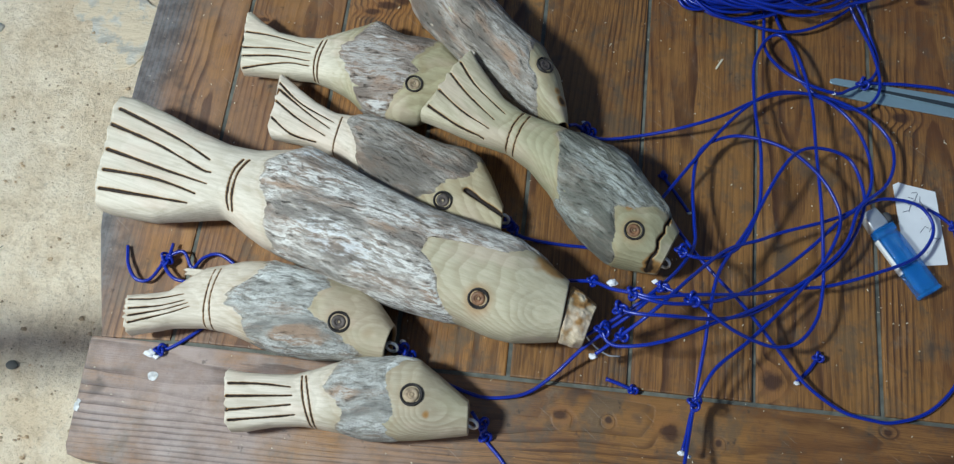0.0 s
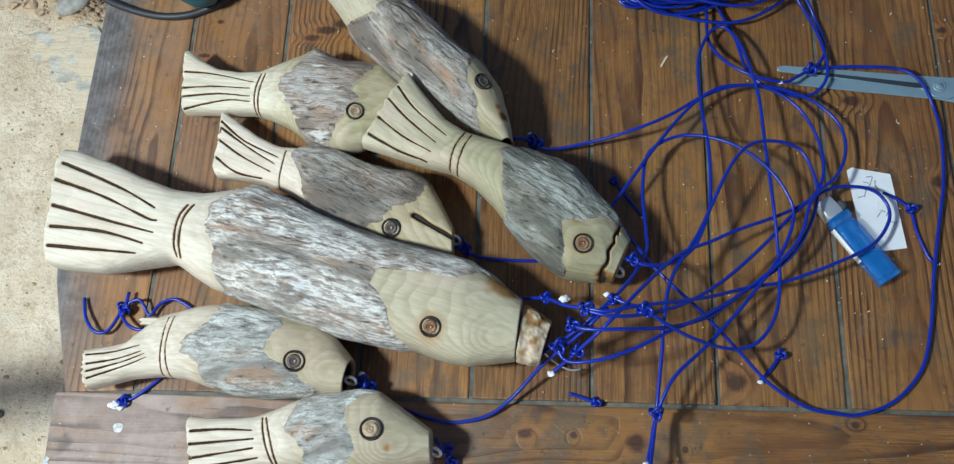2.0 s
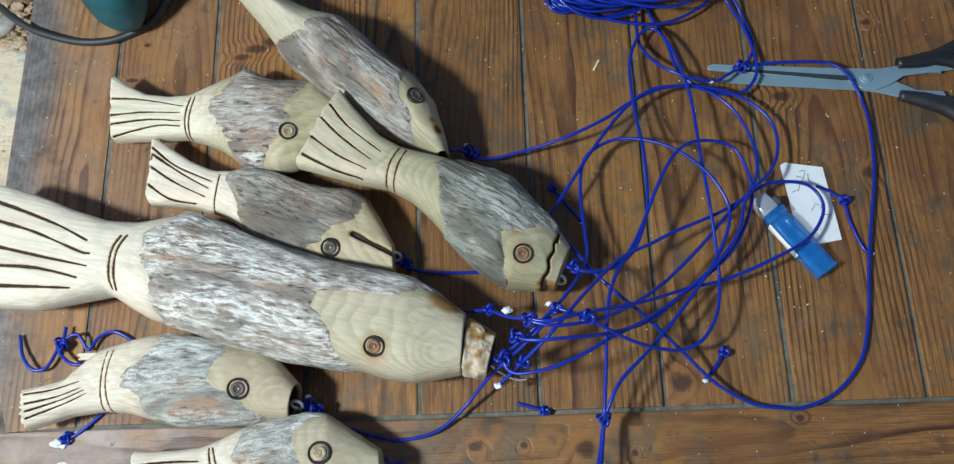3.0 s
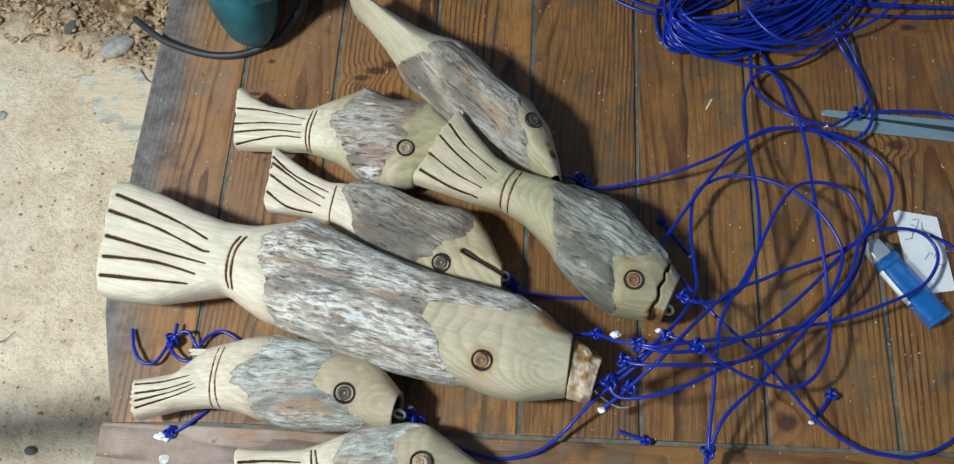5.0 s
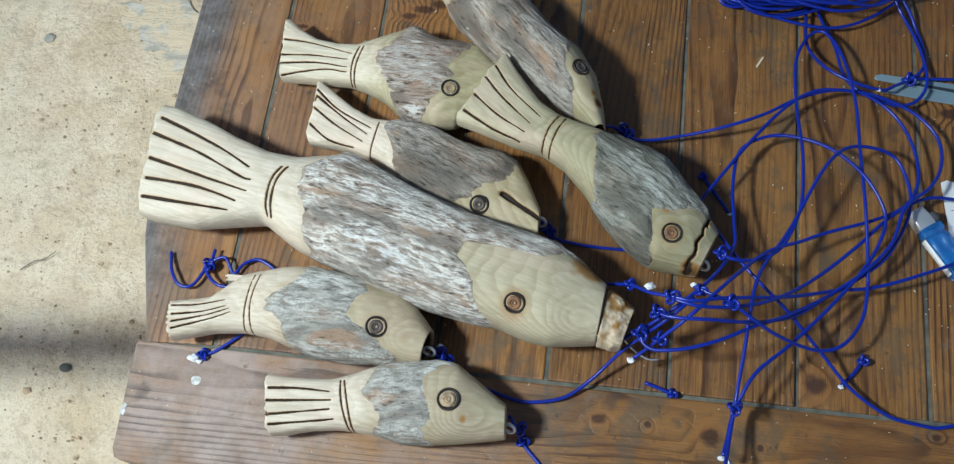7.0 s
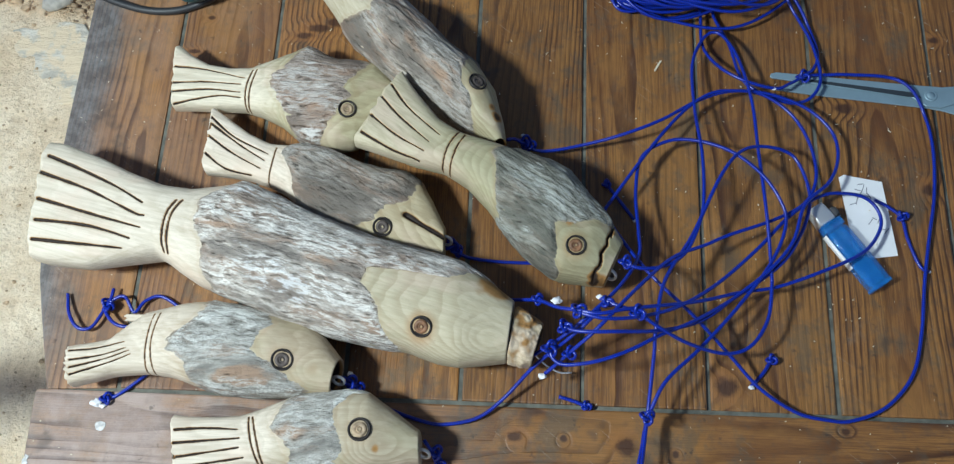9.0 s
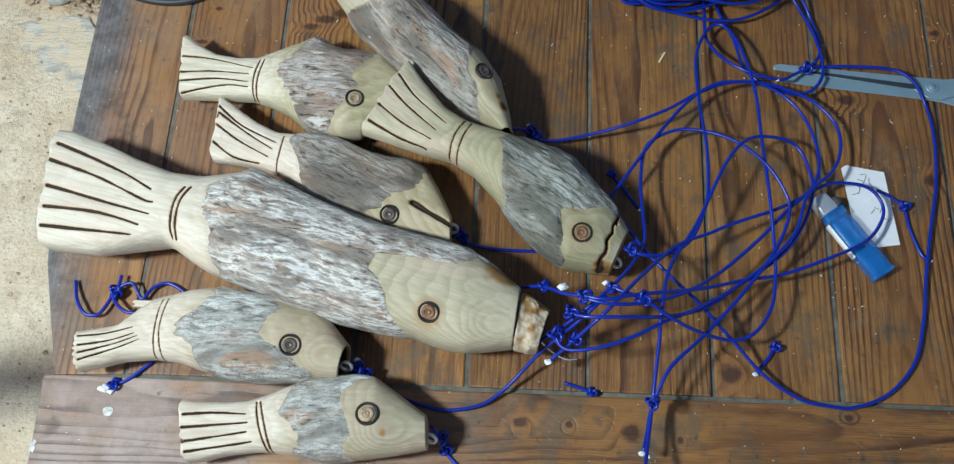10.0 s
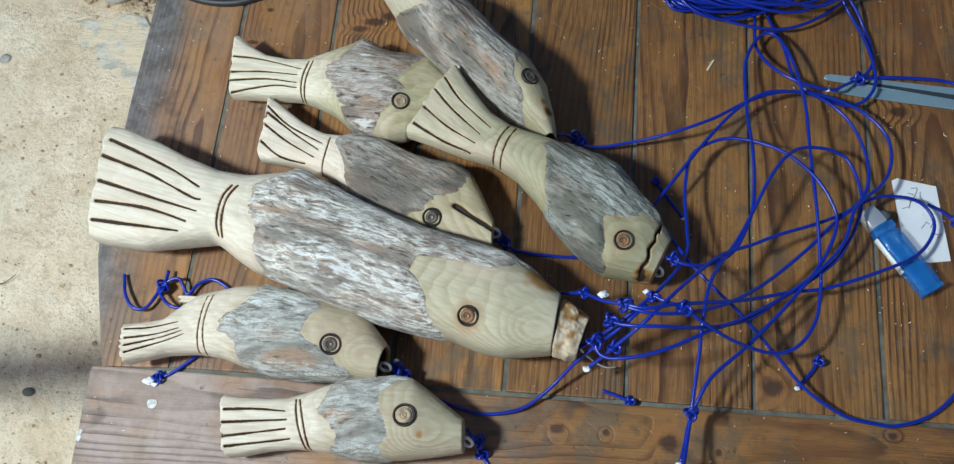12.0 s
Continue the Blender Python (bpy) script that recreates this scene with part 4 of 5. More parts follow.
fish(
    "carved wooden fish with splintered tail and flaky grey bark", (-0.307, 0.0092), 0.0,
    [(-0.002, 0.0155), (0.020, 0.0195), (0.030, 0.0225), (0.044, 0.0365), (0.056, 0.0454), (0.086, 0.0537), (0.109, 0.0565), (0.138, 0.0517), (0.165, 0.0463), (0.186, 0.042), (0.2, 0.0313), (0.214, 0.0147)],
    [(0.002, -0.0155), (0.016, -0.0115), (0.036, -0.0059), (0.061, -0.0034), (0.082, -0.0054), (0.103, -0.0119), (0.125, -0.0173), (0.15, -0.0182), (0.179, -0.0166), (0.208, -0.0147)],
    [(0, 0.011), (0.05, 0.015), (0.09, 0.024), (0.16, 0.027), (0.21, 0.019)], [(0, 0.030), (0.21, 0.028)], [(0, 3.6), (0.07, 2.6), (0.21, 2.2)],
    [[(0.000, 0.0105), (0.022, 0.0128), (0.044, 0.0185)], [(0.002, 0.0030), (0.027, 0.0072), (0.046, 0.0138)], [(0.003, -0.0030), (0.030, 0.0042), (0.049, 0.0118)], [(0.004, -0.0085), (0.033, 0.0012), (0.051, 0.0090)]],
    [[(0.065, 0.0419), (0.063, 0.0181), (0.064, -0.0034)], [(0.07, 0.0424), (0.067, 0.0185), (0.07, -0.0043)]], [],
    [(-1, 0.098), (-0.4, 0.078), (0, 0.082), (0.5, 0.096), (1, 0.100)], [(-1, 0.192), (-0.6, 0.178), (-0.1, 0.158), (0.4, 0.160), (1, 0.168)], 0.0010,
    (0.173, 0.0065), 0.0085, W_SPLIT, B2, M_PLUG_GREY, hole=True, nose_dark=0.25, line_width=0.00055, seed=12.0, halo=0.16, stains=((0.196, 0.0, 0.006, 0.13),),
    patches=((0.125, 0.045, 0.010, 0.55), (0.148, 0.042, 0.008, 0.5), (0.108, 0.036, 0.008, 0.5), (0.103, 0.018, 0.003, 0.6), (0.132, -0.008, 0.010, -0.7), (0.152, -0.006, 0.010, -0.65)))

fish(
    "carved wooden fish with square tail and grey bark band", (-0.2135, -0.049), 2.1,
    [(-0.004, 0.0238), (0.01, 0.0223), (0.03, 0.0221), (0.05, 0.0235), (0.064, 0.0279), (0.083, 0.0356), (0.102, 0.0393), (0.131, 0.0428), (0.148, 0.0409), (0.171, 0.0244), (0.186, 0.0134)],
    [(0.004, -0.0238), (0.017, -0.0223), (0.036, -0.0177), (0.06, -0.0155), (0.075, -0.0168), (0.094, -0.0192), (0.113, -0.0215), (0.137, -0.0212), (0.16, -0.0181), (0.187, -0.0134)],
    [(0, 0.012), (0.05, 0.015), (0.09, 0.023), (0.15, 0.026), (0.187, 0.018)], [(0, 0.025), (0.187, 0.0265)], [(0, 4.0), (0.06, 2.8), (0.187, 2.3)],
    [[(0.000, 0.0113), (0.025, 0.0123), (0.049, 0.011)], [(0.000, 0.0012), (0.051, 0.0044)], [(0.001, -0.0096), (0.051, -0.0026)], [(0.004, -0.017), (0.055, -0.0099)]],
    [[(0.057, 0.0202), (0.06, 0.0037), (0.068, -0.0183)], [(0.06, 0.0205), (0.066, -0.0007), (0.071, -0.0181)]], [],
    [(-1, 0.086), (-0.3, 0.086), (0.2, 0.074), (1, 0.080)], [(-1, 0.138), (-0.3, 0.126), (0.3, 0.128), (0.7, 0.140), (1, 0.146)], 0.0011,
    (0.144, 0.0093), 0.0088, W_SQUARE, B2, M_PLUG_TAN, seed=23.0, halo=0.14, line_width=0.0008, nose_dark=0.2, stains=((0.156, -0.0045, 0.0032, 0.5), (0.080, 0.010, 0.006, 0.25)),
    patches=((0.131, 0.030, 0.006, 0.8), (0.136, 0.038, 0.005, 0.8), (0.127, 0.018, 0.004, 0.7), (0.090, 0.008, 0.010, -0.6)))

fish(
    "deep-bodied carved wooden fish with pinkish bark", (-0.2667, 0.2751), -5.4,
    [(-0.006, 0.031), (0.009, 0.0221), (0.028, 0.0141), (0.048, 0.0125), (0.067, 0.0151), (0.087, 0.0263), (0.102, 0.0348), (0.114, 0.0437), (0.127, 0.0371), (0.142, 0.0326), (0.163, 0.0335), (0.177, 0.0332), (0.19, 0.0213), (0.207, 0.0075)],
    [(0.006, -0.031), (0.026, -0.0284), (0.048, -0.0262), (0.069, -0.0246), (0.086, -0.0281), (0.104, -0.035), (0.12, -0.046), (0.139, -0.0514), (0.156, -0.0531), (0.171, -0.049), (0.195, -0.0288), (0.205, -0.0075)],
    [(0, 0.010), (0.06, 0.013), (0.10, 0.021), (0.16, 0.0225), (0.205, 0.014)], [(0, 0.024), (0.205, 0.0225)], [(0, 4.0), (0.07, 2.9), (0.205, 2.4)],
    [[(-0.002, 0.0064), (0.028, 0.0061), (0.065, 0.0004)], [(0.000, -0.0098), (0.03, -0.0063), (0.063, -0.0057)], [(0.002, -0.0185), (0.037, -0.013), (0.064, -0.0135)], [(0.006, -0.0290), (0.044, -0.0185), (0.065, -0.0181)]],
    [[(0.071, 0.0087), (0.069, -0.0077), (0.071, -0.0283)], [(0.075, 0.0095), (0.073, -0.0074), (0.074, -0.0281)]], [],
    [(-1, 0.110), (-0.5, 0.092), (0.2, 0.090), (0.7, 0.108), (1, 0.114)], [(-1, 0.145), (-0.4, 0.162), (0.1, 0.166), (0.6, 0.168), (1, 0.170)], 0.0010,
    (0.163, -0.0227), 0.0078, W_DEEP, B4, M_PLUG_TAN, seed=34.0, halo=0.1, smooth_by=0.010,
    patches=((0.140, -0.002, 0.008, 0.45), (0.105, -0.022, 0.009, 0.5), (0.135, -0.046, 0.008, 0.6), (0.12, 0.018, 0.006, 0.45), (0.13, -0.020, 0.012, -0.5)))

fish(
    "carved wooden fish with open slit mouth and dark bark", (-0.2268, 0.2132), -22.9,
    [(-0.011, 0.0282), (0.009, 0.023), (0.03, 0.0187), (0.051, 0.0181), (0.074, 0.026), (0.099, 0.0343), (0.129, 0.034), (0.151, 0.0367), (0.171, 0.043), (0.186, 0.0408), (0.203, 0.0282), (0.22, 0.0132)],
    [(0.011, -0.0282), (0.029, -0.023), (0.05, -0.0175), (0.07, -0.016), (0.085, -0.017), (0.106, -0.0233), (0.126, -0.0286), (0.148, -0.0276), (0.17, -0.0251), (0.196, -0.0212), (0.232, -0.0132)],
    [(0, 0.010), (0.06, 0.013), (0.10, 0.021), (0.17, 0.0225), (0.23, 0.015)], [(0, 0.024), (0.23, 0.0225)], [(0, 4.0), (0.07, 2.8), (0.23, 2.4)],
    [[(-0.008, 0.0178), (0.021, 0.0088), (0.057, 0.0062)], [(-0.004, 0.0120), (0.029, 0.0042), (0.057, -0.0003)], [(0.000, 0.0010), (0.028, -0.0053), (0.057, -0.0081)], [(0.006, -0.0145), (0.028, -0.0196), (0.052, -0.0156)]],
    [[(0.061, 0.0144), (0.065, 0.0003), (0.07, -0.0185)]], [[(0.191, 0.0039), (0.21, 0.0018), (0.230, 0.0000)]],
    [(-1, 0.094), (-0.3, 0.084), (0.4, 0.070), (1, 0.070)], [(-1, 0.158), (-0.4, 0.168), (0.2, 0.192), (0.6, 0.190), (1, 0.186)], 0.0012,
    (0.178, -0.0134), 0.0080, W_SLIT, B3, M_PLUG_GREY, mouth_width=0.0021, seed=45.0, halo=0.1, nose_dark=0.2)

fish(
    "carved wooden fish with mossy grey bark, resting on another fish", (-0.0756, 0.2306), -32.2,
    [(-0.003, 0.0376), (0.017, 0.0294), (0.046, 0.0198), (0.067, 0.0206), (0.09, 0.0269), (0.115, 0.0344), (0.14, 0.0428), (0.158, 0.0458), (0.184, 0.0364), (0.208, 0.0294), (0.227, 0.0195)],
    [(0.003, -0.0376), (0.025, -0.031), (0.051, -0.024), (0.075, -0.0145), (0.098, -0.0131), (0.12, -0.0187), (0.142, -0.0265), (0.163, -0.0319), (0.182, -0.0351), (0.2, -0.0361), (0.224, -0.0248), (0.233, -0.0195)],
    [(0, 0.013), (0.06, 0.015), (0.11, 0.024), (0.17, 0.030), (0.21, 0.027), (0.233, 0.019)], [(0, 0.056), (0.10, 0.046), (0.17, 0.035), (0.233, 0.032)], [(0, 4.0), (0.08, 2.6), (0.233, 2.4)],
    [[(-0.001, 0.0198), (0.023, 0.0107), (0.058, 0.0054)], [(-0.001, 0.0060), (0.022, -0.0001), (0.054, -0.0045)], [(0.002, -0.0125), (0.029, -0.0151), (0.055, -0.0133)], [(0.002, -0.0290), (0.031, -0.0267), (0.056, -0.0209)]],
    [[(0.069, 0.0174), (0.07, 0.0002), (0.076, -0.0188)], [(0.075, 0.0175), (0.077, 0.0013), (0.082, -0.0168)]], [[(0.2155, 0.0215), (0.2178, 0.0150), (0.2170, 0.0100), (0.2205, 0.0040), (0.2200, -0.0040), (0.2245, -0.0110), (0.2235, -0.0180), (0.2275, -0.0263)], [(0.2160, 0.0200), (0.2190, 0.0120)]],
    [(-1, 0.128), (-0.3, 0.112), (0.3, 0.105), (1, 0.110)], [(-1, 0.196), (-0.6, 0.190), (-0.25, 0.184), (0.15, 0.193), (0.45, 0.206), (0.7, 0.214), (1, 0.216)], 0.0014,
    (0.201, -0.012), 0.0080, W_MOSSY, B5, M_PLUG, seed=56.0, halo=0.2, nose_dark=0.15, mouth_width=0.0012, stains=((0.2265, -0.0225, 0.0050, 0.95), (0.231, -0.020, 0.004, 0.6), (0.218, 0.016, 0.003, 0.5), (0.186, 0.002, 0.0040, 0.55), (0.196, -0.022, 0.008, 0.10)),
    patches=((0.142, 0.024, 0.010, 0.45), (0.168, 0.008, 0.012, 0.50), (0.178, 0.030, 0.009, 0.42), (0.160, -0.022, 0.008, 0.35)))

fish(
    "carved wooden fish lying tail edge up, brown bark flank", (-0.1835, 0.4028), -42.7,
    [(0.016, 0.0085), (0.045, 0.0190), (0.079, 0.0262), (0.102, 0.0325), (0.121, 0.042), (0.155, 0.0405), (0.189, 0.0367), (0.217, 0.0399), (0.246, 0.0326), (0.275, 0.0136), (0.287, 0.0045)],
    [(0.013, 0.0010), (0.040, -0.0030), (0.068, -0.0082), (0.093, -0.0142), (0.121, -0.0206), (0.149, -0.0210), (0.194, -0.0190), (0.233, -0.0140), (0.261, -0.0090), (0.28, -0.0060)],
    [(0.014, 0.027), (0.06, 0.026), (0.09, 0.027), (0.14, 0.036), (0.22, 0.035), (0.26, 0.026), (0.284, 0.015)], [(0.014, 0.034), (0.284, 0.036)], [(0.014, 1.45), (0.09, 1.45), (0.16, 1.75), (0.284, 2.1)],
    [], [], [[(0.182, -0.0040), (0.200, -0.0030), (0.214, -0.0042), (0.230, -0.0060)]],
    [(-1, 0.100), (-0.2, 0.118), (0.5, 0.122), (1, 0.118)], [(-1, 0.268), (-0.5, 0.252), (0.1, 0.232), (0.5, 0.222), (1, 0.230)], 0.0013,
    (0.239, 0.0190), 0.0080, W_TOP, B3, M_PLUG_GREY, hole=True, nose_dark=0.4, mouth_width=0.0009, seed=67.0, halo=0.15, stains=((0.270, 0.010, 0.004, 0.75), (0.262, 0.012, 0.003, 0.6)),
    patches=((0.170, 0.006, 0.009, -0.6), (0.200, 0.002, 0.009, -0.6), (0.225, -0.002, 0.008, -0.55), (0.13, 0.030, 0.006, 0.5)))

# the broken lip of the largest fish
P, x, side, u = sweep([(0.4085, 0.0195), (0.418, 0.019), (0.431, 0.0135)], [(0.413, -0.0235), (0.424, -0.0235), (0.430, -0.021)], [(0, 0.021), (0.018, 0.017)], [(0, 0.036), (0.018, 0.034)], [(0, 2.8), (0.018, 3.2)], 60, 0.0008)
shape = P.shape
flat = P.reshape(-1, 3)
flat = flat + grid_normals(P).reshape(-1, 3) * (0.0016 * field(flat, 130.0, 2.0) + 0.0006 * field(flat, 420.0, 6.0))[:, None]
stain = np.clip(0.14 + 0.8 * (field(flat, 150.0, 9.0) + 0.12) + 16 * (flat[:, 1] - 0.004), 0, 0.8)
part("lip", skin_mesh("lip", flat.reshape(shape), stain.reshape(shape[:2]), True, 0.8), W_LIP, big, "broken pale wood lip with brown stains")


def splinter(x, y, z, length, wide, turn):
    bm = prism([(0, -wide / 2), (length * 0.93, -wide / 2), (length, -wide * 0.2), (length * 0.9, wide * 0.1), (length * 0.96, wide / 2), (0.004, wide / 2)], 0, wide * 0.6, 0.0005, 1)
    me = bpy.data.meshes.new("splinter")
    bm.to_mesh(me)
    bm.free()
    me.attributes.new("char_shade", "FLOAT", "POINT")
    ob = part("splinter", me, W_SPLIT, [o for o in scene.collection.objects if o.get("label", "").startswith("carved wooden fish with spl")][0], soft=False)
    ob.matrix_local = pose(x, y, z, 0, 0, turn)


splinter(0.070, 0.0405, 0.032, 0.034, 0.0055, 180)
splinter(0.058, 0.0270, 0.036, 0.036, 0.0045, 200)
splinter(0.056, 0.0330, 0.030, 0.026, 0.0040, 196)


# ---- cords ----
CORD_R = 0.00150


def knot_shape(size, seed):
    """A small tight overhand knot."""
    t = np.linspace(0, 2 * np.pi, 70)
    p = np.stack((np.sin(t) + 2 * np.sin(2 * t), np.cos(t) - 2 * np.cos(2 * t), -1.4 * np.sin(3 * t)), 1) * size / 3
    a = seed * 2.4
    c, s = math.cos(a), math.sin(a)
    p = p @ np.array(((c, s, 0), (-s, c, 0), (0, 0, 1)))
    return tube(p, CORD_R * 0.86, 8)


def fray(r, seed):
    bm = rough_ball(r, (1.25, 0.9, 0.8), seed, 3, 0.5)
    return bm


MEAN_EYE = np.array((0.035, -0.160))          # mean camera position in plan; raised cords shift towards it to fit the view


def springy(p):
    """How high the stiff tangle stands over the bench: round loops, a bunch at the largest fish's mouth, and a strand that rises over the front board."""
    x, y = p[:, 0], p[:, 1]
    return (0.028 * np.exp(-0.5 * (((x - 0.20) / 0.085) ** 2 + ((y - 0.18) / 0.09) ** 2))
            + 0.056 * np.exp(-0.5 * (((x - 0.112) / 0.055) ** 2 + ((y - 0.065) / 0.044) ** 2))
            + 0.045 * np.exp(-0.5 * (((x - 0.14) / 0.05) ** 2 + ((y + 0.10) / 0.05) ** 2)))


def cord(label, points, base=0.0, lifts=(), knots=(), frays=(), wave=0.012, air=0.0, group="blue cords on the bench"):
    """A blue cord along (x, y) in millimetres. lifts: (x, y, radius, height) where it rises over something."""
    p = spline([(x / 1000, y / 1000) for x, y in points], 0.0022)
    plan = p.copy()
    flat = np.column_stack((p, np.zeros(len(p))))
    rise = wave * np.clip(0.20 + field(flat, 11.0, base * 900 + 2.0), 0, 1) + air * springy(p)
    z = CORD_R + base + rise
    # slide raised stretches along the sight line so they keep their place in view
    p = p + (MEAN_EYE - p) * (np.clip(rise - 0.003, 0, 1) / 0.77)[:, None]
    for x, y, r, h in lifts:
        d = np.hypot(plan[:, 0] - x / 1000, plan[:, 1] - y / 1000) / (r / 1000)
        z = np.maximum(z, h / 1000 * np.clip(1.25 - d, 0, 1) ** 0.6)
    k = np.hanning(13) / np.hanning(13).sum()
    z = np.convolve(np.pad(z, 6, mode="edge"), k, "valid")
    ob = part("cord", tube(np.column_stack((p, z)), CORD_R), M_CORD)
    tagged(ob, label, "cord", group)

    def beside(x, y, least):
        at = np.array((x, y)) / 1000
        j = np.argmin(np.linalg.norm(plan - at, axis=1))
        return (*(p[j] + at - plan[j]), max(z[j], least))

    for i, (x, y, size) in enumerate(knots):
        e = part("knot", knot_shape(size * 1.12, i + x * 0.1), M_CORD, ob)
        e.location = beside(x, y, size)
    for i, (x, y, size) in enumerate(frays):
        e = part("frayed_end", fray(size * 0.70, i + x * 0.3), M_FRAY, ob, "white frayed cord core")
        e.location = beside(x, y, size * 0.8)
    return ob


LOOSE = "loose braided blue elastic cord tangled on the bench"
cord("blue cord tied to the mouth of a carved fish", [(30, 221), (40, 226), (62, 220), (100, 228), (133, 239), (166, 254), (195, 272), (223, 283), (251, 282), (276, 264), (291, 236), (295, 203), (284, 178), (258, 162), (220, 147), (199, 137), (172, 125), (144, 99), (112, 64), (91, 44), (68, 23)],
     0.002, [(30, 221, 14, 26)], [(45, 227, 0.0052), (50, 225, 0.0046), (88, 41, 0.0046)], [(66, 21, 0.0036), (44, 232, 0.0024)], air=1.0)
cord(LOOSE, [(112, 161), (153, 222), (183, 260), (207, 279), (229, 283), (261, 280), (292, 266), (311, 244), (314, 220), (305, 197), (283, 175), (271, 142), (250, 116), (220, 91), (193, 71), (162, 62), (127, 60), (97, 59), (82, 62)],
     0.004, [(286, 178, 14, 11)], [(84, 62, 0.0050)], air=1.0)
cord(LOOSE, [(46, 30), (76, 50), (102, 72), (129, 100), (144, 126), (144, 148), (142, 182), (147, 216), (167, 232), (192, 235), (223, 226), (248, 206), (263, 182), (267, 159), (254, 126), (224, 85), (191, 48), (164, 21), (149, -8)],
     0.001, [], [(149, -8, 0.0050)], air=1.0)
cord(LOOSE, [(134, -120), (143, -50), (149, -3), (155, 42), (157, 62), (165, 104), (189, 146), (215, 201), (234, 225), (256, 229), (276, 221), (286, 198), (287, 175), (277, 147), (259, 121), (220, 91), (188, 71), (162, 59), (136, 45), (110, 35), (85, 31), (75, 35), (72, 43)],
     0.003, [(286, 185, 14, 8)], [(72, 44, 0.0056)], air=1.0)
cord("blue cord looped from the hank to a fish mouth", [(251, 105), (251, 143), (250, 177), (247, 223), (244, 272), (235, 313), (223, 337), (212, 342), (201, 331), (193, 306), (194, 262), (199, 220), (199, 179), (195, 157), (183, 130), (166, 117), (146, 114), (128, 119)],
     0.005, [(129, 119, 10, 16)], [(133, 119, 0.0046)], air=1.0)
cord(LOOSE, [(251, 108), (251, 105), (246, 74), (231, 51), (210, 44), (181, 52), (157, 66), (143, 76), (128, 81), (112, 87)], 0.005, [], [(143, 76, 0.0052), (118, 84, 0.0040)], [(112, 88, 0.0030)], air=1.0)
cord(LOOSE, [(203, 372), (203, 357), (204, 329), (218, 309), (241, 295), (267, 288), (279, 293), (291, 300)], 0.001, [(275, 291, 22, 10)], [], [(265, 288, 0.0024)], air=1.0)
cord(LOOSE, [(213, 385), (215, 363), (228, 332), (238, 297), (261, 280), (282, 274), (298, 281), (307, 300), (303, 331), (293, 358), (276, 392), (262, 420)], 0.0, [(302, 298, 22, 10), (276, 396, 30, 14)], air=1.0)
cord("long blue cord knotted over the scissors blade", [(268, 420), (282, 385), (298, 358), (306, 325), (300, 307), (291, 300), (308, 302), (346, 301), (372, 296), (391, 273), (397, 239), (393, 192), (383, 148), (375, 110), (368, 68), (357, 33), (334, 7), (306, -5), (287, -5), (264, 0), (237, 18), (215, 44), (188, 76), (160, 104), (141, 126), (122, 152)],
     0.0, [(291, 300, 26, 11), (325, 302, 30, 10), (350, 301, 26, 10), (378, 292, 24, 11), (280, 390, 34, 16)], [(291, 300, 0.0050)], wave=0.002, air=1.0)
cord("blue cord looped over the lighter and the card", [(36, 83), (61, 84), (77, 79), (95, 77), (113, 75), (138, 80), (189, 87), (225, 96), (256, 102), (294, 117), (327, 134), (342, 153), (344, 169), (334, 183), (314, 187), (295, 183), (269, 164), (240, 133), (206, 102), (174, 82), (143, 73), (117, 71), (95, 75)],
     0.003, [(318, 131, 26, 17), (338, 146, 16, 12), (294, 183, 20, 16)], [(95, 77, 0.0052), (61, 85, 0.0038)], [(77, 84, 0.0042)], air=1.0)
cord("blue cord tied to the mouth of a carved fish", [(-94, 10), (-86, 8), (-59, -8), (-29, -18), (-10, -20), (15, -14), (35, 2), (60, 30), (91, 57), (113, 79)], 0.0, [(-90, 9, 16, 24)], [(-86, 7, 0.0052), (-80, 4, 0.0044)], [(-86, 13, 0.0030)], wave=0.002, air=1.0)
cord("blue cord tied to the mouth of a carved fish", [(-19, 127), (-14, 127), (1, 120), (32, 118), (63, 118)], 0.0, [(-16, 127, 12, 16)], [(-13, 128, 0.0056), (-8, 124, 0.0044)])
cord("short blue cord with a knot beside the card", [(343, 184), (354, 178), (364, 168), (367, 149), (374, 126), (381, 121)], 0.0, [], [(364, 169, 0.0040)], [(381, 121, 0.0018), (365, 172, 0.0020)], wave=0.001)
OFFCUT = "short offcut of blue cord with a white end"
cord(OFFCUT, [(79, 6), (90, 3), (101, -1)], 0.0, [], [(101, -1, 0.0032)], [(104, -1, 0.0020)], wave=0.0)
cord(OFFCUT, [(248, 42), (241, 31), (231, 20)], 0.0, [], [(248, 42, 0.0036)], [(231, 19, 0.0026), (251, 44, 0.0018)], wave=0.0)
cord(OFFCUT, [(117, 192), (129, 176), (141, 159)], 0.0, [], [(117, 192, 0.0030)], [(141, 159, 0.0022)], wave=0.0)
cord("knotted loop of blue cord beneath a carved fish tail", [(-336, 77), (-330, 60), (-320, 47), (-309, 48), (-301, 63), (-299, 69), (-285, 75), (-275, 62), (-268, 72), (-255, 77), (-236, 66), (-225, 50)], 0.002, [(-325, 52, 22, 9), (-285, 72, 16, 9)], [(-299, 68, 0.0048)], wave=0.006)
